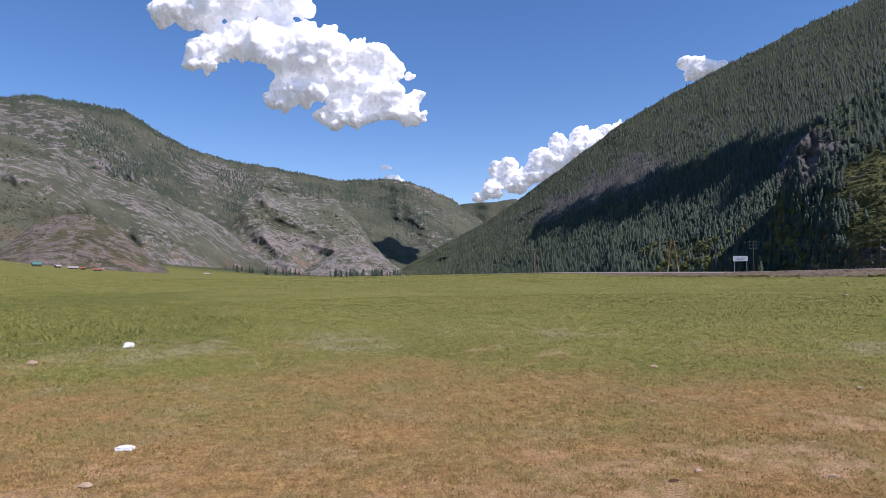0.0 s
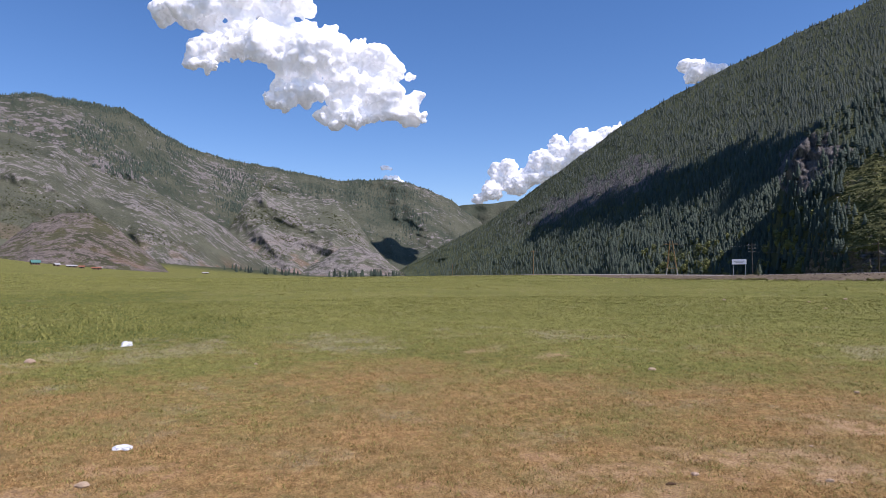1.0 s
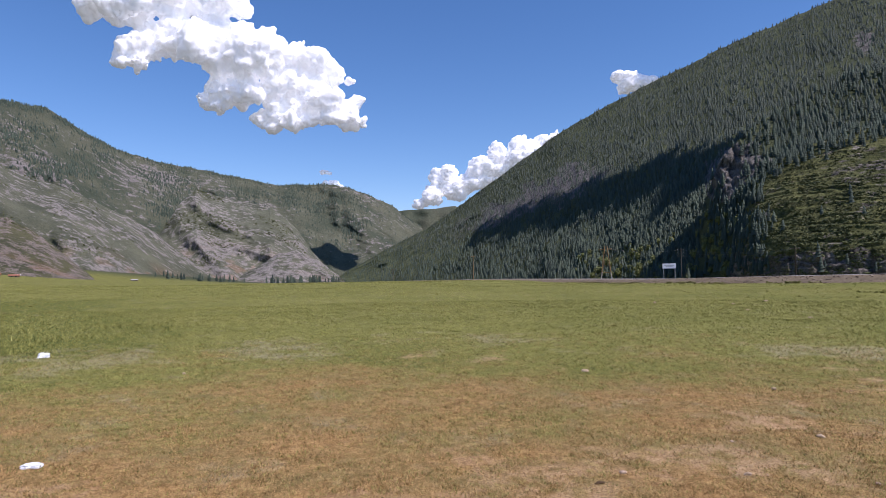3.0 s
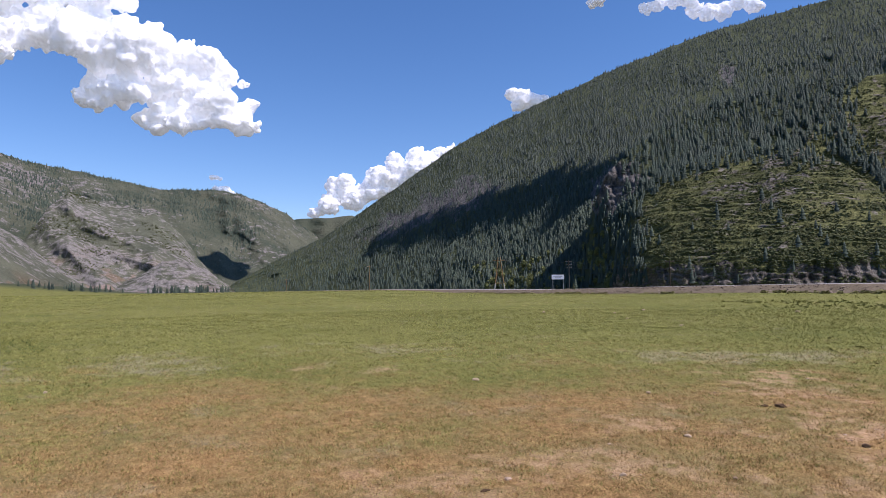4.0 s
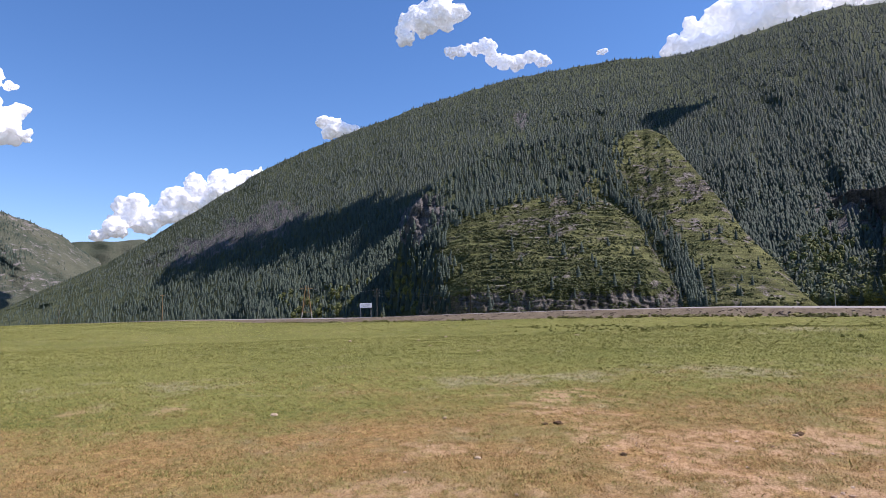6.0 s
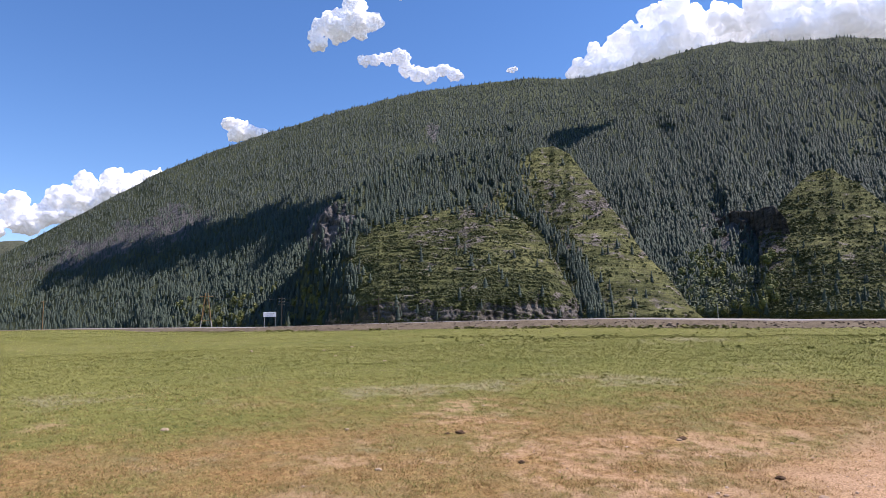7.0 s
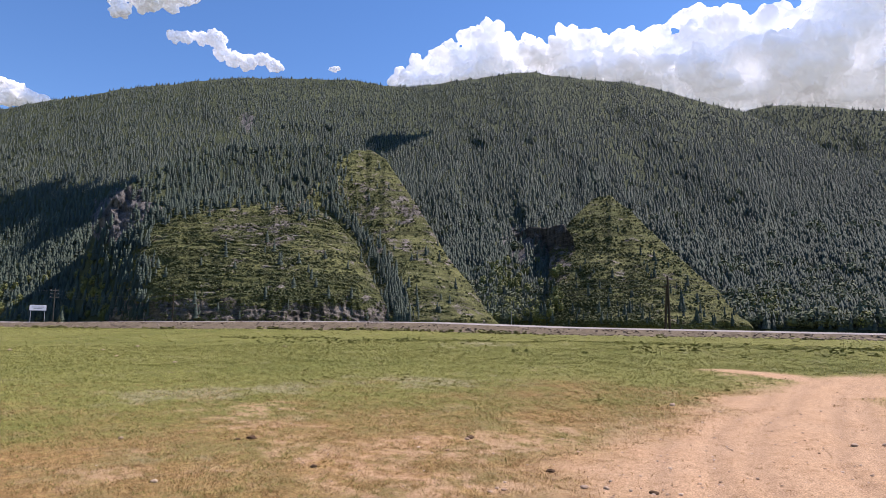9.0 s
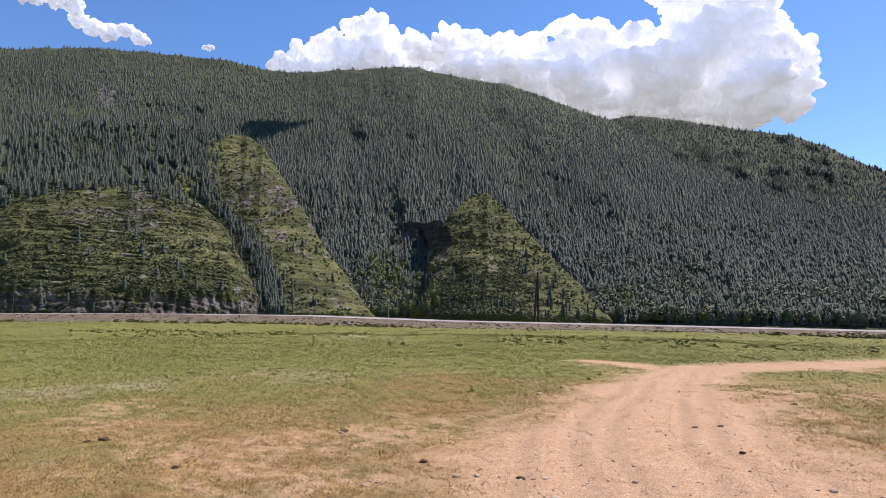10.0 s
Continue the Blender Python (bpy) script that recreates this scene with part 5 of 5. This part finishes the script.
STONES = [(-6.6, 12.5, 0.30), (-2.4, 5.1, 0.14), (3.2, 4.4, 0.085), (2.3, 4.7, 0.08), (4.2, 9.6, 0.16), (5.9, 7.4, 0.10), (17.7, 30.6, 0.32), (17.2, 22.6, 0.22), (-2.3, 11.5, 0.12),
          (16.2, 18.2, 0.2), (4.6, 5.2, 0.10), (28.2, 23.3, 0.36), (8.1, 3.4, 0.1), (6.4, 1.42, 0.12), (6.45, 1.22, 0.10), (6.5, 1.0, 0.07), (6.8, -0.3, 0.09), (10.3, -1.3, 0.12),
          (7.6, -1.5, 0.07), (7.0, -2.1, 0.12), (5.9, 0.4, 0.12), (13.2, 1.3, 0.16), (7.7, -0.1, 0.07), (10.6, -1.7, 0.13), (20.5, 28.0, 0.25), (24.0, 30.0, 0.3)]
for k, (x, y, size) in enumerate(STONES):
    lump("stone", x, y, 0.78 * size, TAN_STONE if k % 3 == 0 or k > 11 else STONE, "pale rounded stone lying on the meadow" if k < 14 else "tan stone lying on the dirt track", "stone", 300 + k, 0.5, "meadow stones")
lump("litter", -5.8, 15.0, 0.28, LITTER, "crumpled white plastic bag on the grass", "litter", 401, 0.5, rough=0.7, sub=3)
lump("litter", -2.5, 6.1, 0.19, LITTER, "flattened white plastic scrap on the dry grass", "litter", 402, 0.22, rough=0.8, sub=3)
for k, (x, y, size) in enumerate([(6.75, 5.95, 0.14), (6.6, 6.05, 0.09), (6.6, 0.8, 0.09), (8.5, -1.6, 0.10), (6.9, 1.9, 0.1), (5.8, 4.2, 0.10), (8.2, 3.4, 0.12), (2.0, 4.5, 0.07)]):
    lump("dung", x, y, size, DUNG, "dark dried animal dropping on the ground", "dung", 500 + k, 0.4, "droppings", 0.6)


# ---- grass, tussocks and gravel ----
def blades(name, count, r0, r1, high, wide, label, seed, chance):
    g = np.random.default_rng(seed)
    a = g.uniform(-34, 114, count)
    r = r0 * (r1 / r0) ** g.random(count)
    x, y = polar(a, r)
    keep = g.random(count) < chance(x, y)
    x, y, r = x[keep], y[keep], r[keep]
    n = len(x)
    k = 4
    x, y, r = np.repeat(x, k), np.repeat(y, k), np.repeat(r, k)
    m = n * k
    x = x + g.normal(0, 0.022, m) * r / 5
    y = y + g.normal(0, 0.022, m) * r / 5
    z = land_z(x, y) + rut_z(x, y) - 0.004
    h = high * g.uniform(0.4, 1.3, m) * (0.7 + r / 18)
    w = wide * (0.6 + r / 7) * g.uniform(0.6, 1.3, m)
    t = g.uniform(0, 2 * np.pi, m)
    lean = g.normal(0, 0.8, (m, 2)) * h[:, None]
    p0 = np.stack([x - np.cos(t) * w, y - np.sin(t) * w, z], -1)
    p1 = np.stack([x + np.cos(t) * w, y + np.sin(t) * w, z], -1)
    p2 = np.stack([x + lean[:, 0], y + lean[:, 1], z + h], -1)
    me = fast_mesh(name, np.stack([p0, p1, p2], 1).reshape(-1, 3), np.arange(m * 3).reshape(-1, 3), GRASS if "dry" not in name else DRY_GRASS, flat=True)
    tagged(new(name, me), label, "grass", kind="stuff")


DRY_GRASS = foliage_material("dry_grass_blades", (0.14, 0.078, 0.026), (0.60, 0.39, 0.16))
blades("grass", 130000, 4.5, 40, 0.026, 0.0026, "short green meadow grass", 1, lambda x, y: (1 - dirt_at(x, y)) ** 2 * (1.0 - 0.75 * dry_at(x, y)))
blades("far_grass", 80000, 22, 330, 0.016, 0.003, "meadow grass reaching to the road", 3, lambda x, y: (1 - np.where(np.hypot(x, y) < 60, dirt_at(x, y), 0)) * (x < road_x(y) - 9))
blades("tall_grass", 9000, 15, 26, 0.10, 0.0028, "taller straggling grass with dry stalks", 4, lambda x, y: smooth(-3.5, -7.0, x) * smooth(-0.2, 0.3, fbm(x / 2, y / 2, 0, 3, 88)))
blades("dry_grass", 200000, 3.0, 17, 0.02, 0.0021, "short dry trampled yellow-brown grass", 2, lambda x, y: (1 - 0.97 * dirt_at(x, y)) * (0.15 + 0.85 * dry_at(x, y)))


def tussocks():
    g = np.random.default_rng(5)
    n = 4200
    a, r = g.uniform(-34, 114, n), 13 * (75 / 11) ** g.random(n) ** 0.8
    x, y = polar(a, r)
    keep = (g.random(n) < (1 - dirt_at(x, y)) * (1 - 0.9 * dry_at(x, y)) * smooth(0.0, 0.6, fbm(x / 7, y / 7, 0, 3, 55))) & (x < road_x(y) - 8.0)
    x, y = x[keep], y[keep]
    pos = np.stack([x, y, land_z(x, y) - 0.03], -1)
    scatter("tussocks", SHRUBS, pos, g.uniform(0.03, 0.085, len(x)) * (1 + 0.6 * smooth(25, 40, np.hypot(x, y))), TUSSOCK, "dark green grass tussocks in the meadow", "grass", 2.2)
    # rank grass on the low bank before the road
    n = 1500
    y = g.uniform(-26, 34, n)
    x = np.where(y > -7, 33 + 0.05 * y, 29 - 0.25 * (y + 7)) + g.normal(0, 2.6, n)
    keep = (g.random(n) < 1 - dirt_at(x, y)) & (fbm(x / 3.5, y / 3.5, 0, 4, 67, 0.7) > 0.1) & (x < road_x(y) - 8)
    x, y = x[keep], y[keep]
    scatter("verge_grass", SHRUBS, np.stack([x, y, land_z(x, y) - 0.04], -1), g.uniform(0.06, 0.20, len(x)), VERGE, "rank dark green grass on the low bank", "grass", 2.0)
    # weeds along the bottom of the road bank
    y = g.uniform(-22, 130, 900)
    x = road_x(y) - 9.2 + g.normal(0, 0.7, len(y))
    keep = fbm(x / 4, y / 4, 0, 3, 66) > 0.0
    x, y = x[keep], y[keep]
    scatter("roadside_weeds", SHRUBS, np.stack([x, y, land_z(x, y) - 0.03], -1), g.uniform(0.12, 0.34, len(x)), WEED, "brownish-green weeds along the foot of the road bank", "weeds", 1.8)


VERGE = foliage_material("verge_grass", (0.13, 0.135, 0.036), (0.26, 0.255, 0.07))
TUSSOCK = foliage_material("tussock_grass", (0.17, 0.16, 0.042), (0.30, 0.275, 0.08))
WEED = foliage_material("weed_leaves", (0.11, 0.10, 0.038), (0.23, 0.21, 0.075))
tussocks()


def pebble_template(seed):
    bm = bmesh.new()
    bmesh.ops.create_icosphere(bm, subdivisions=1, radius=0.5)
    r = random.Random(seed)
    v = np.array([tuple(p.co * r.uniform(0.75, 1.2)) for p in bm.verts])
    f = np.array([[p.index for p in face.verts] for face in bm.faces])
    bm.free()
    return v, f


PEBBLES = [pebble_template(k) for k in range(5)]
GRAVEL_STONE = foliage_material("gravel_stones", (0.10, 0.072, 0.05), (0.31, 0.24, 0.175))
TRACK_STONE = foliage_material("track_pebbles", (0.30, 0.20, 0.13), (0.62, 0.48, 0.36))


def gravel():
    g = np.random.default_rng(9)
    y = -24 + 170 * g.random(4200) ** 1.4
    off = g.uniform(-8.8, -4.7, len(y))
    x = road_x(y) + off
    z = road_z(y) + np.interp(off, [-8.4, -7.3, -6.4, -5.6, -5.0, -4.4], [-0.88, -0.64, -0.38, -0.16, -0.06, -0.03])
    z = np.maximum(z, land_z(x, y))
    scatter("gravel_stones", PEBBLES, np.stack([x, y, z], -1), 0.05 + 0.16 * g.random(len(y)) ** 2, GRAVEL_STONE, "loose grey-brown stones on the road bank", "gravel", 1.4)
    a, r = g.uniform(35, 114, 5200), 3.2 * (26 / 3.2) ** g.random(5200)
    x, y = polar(a, r)
    keep = g.random(5200) < dirt_at(x, y)
    x, y = x[keep], y[keep]
    scatter("track_pebbles", PEBBLES, np.stack([x, y, land_z(x, y) + rut_z(x, y)], -1), 0.006 + 0.028 * g.random(len(x)) ** 3, TRACK_STONE, "small pebbles and clods on the dirt track", "gravel", 1.4)


gravel()
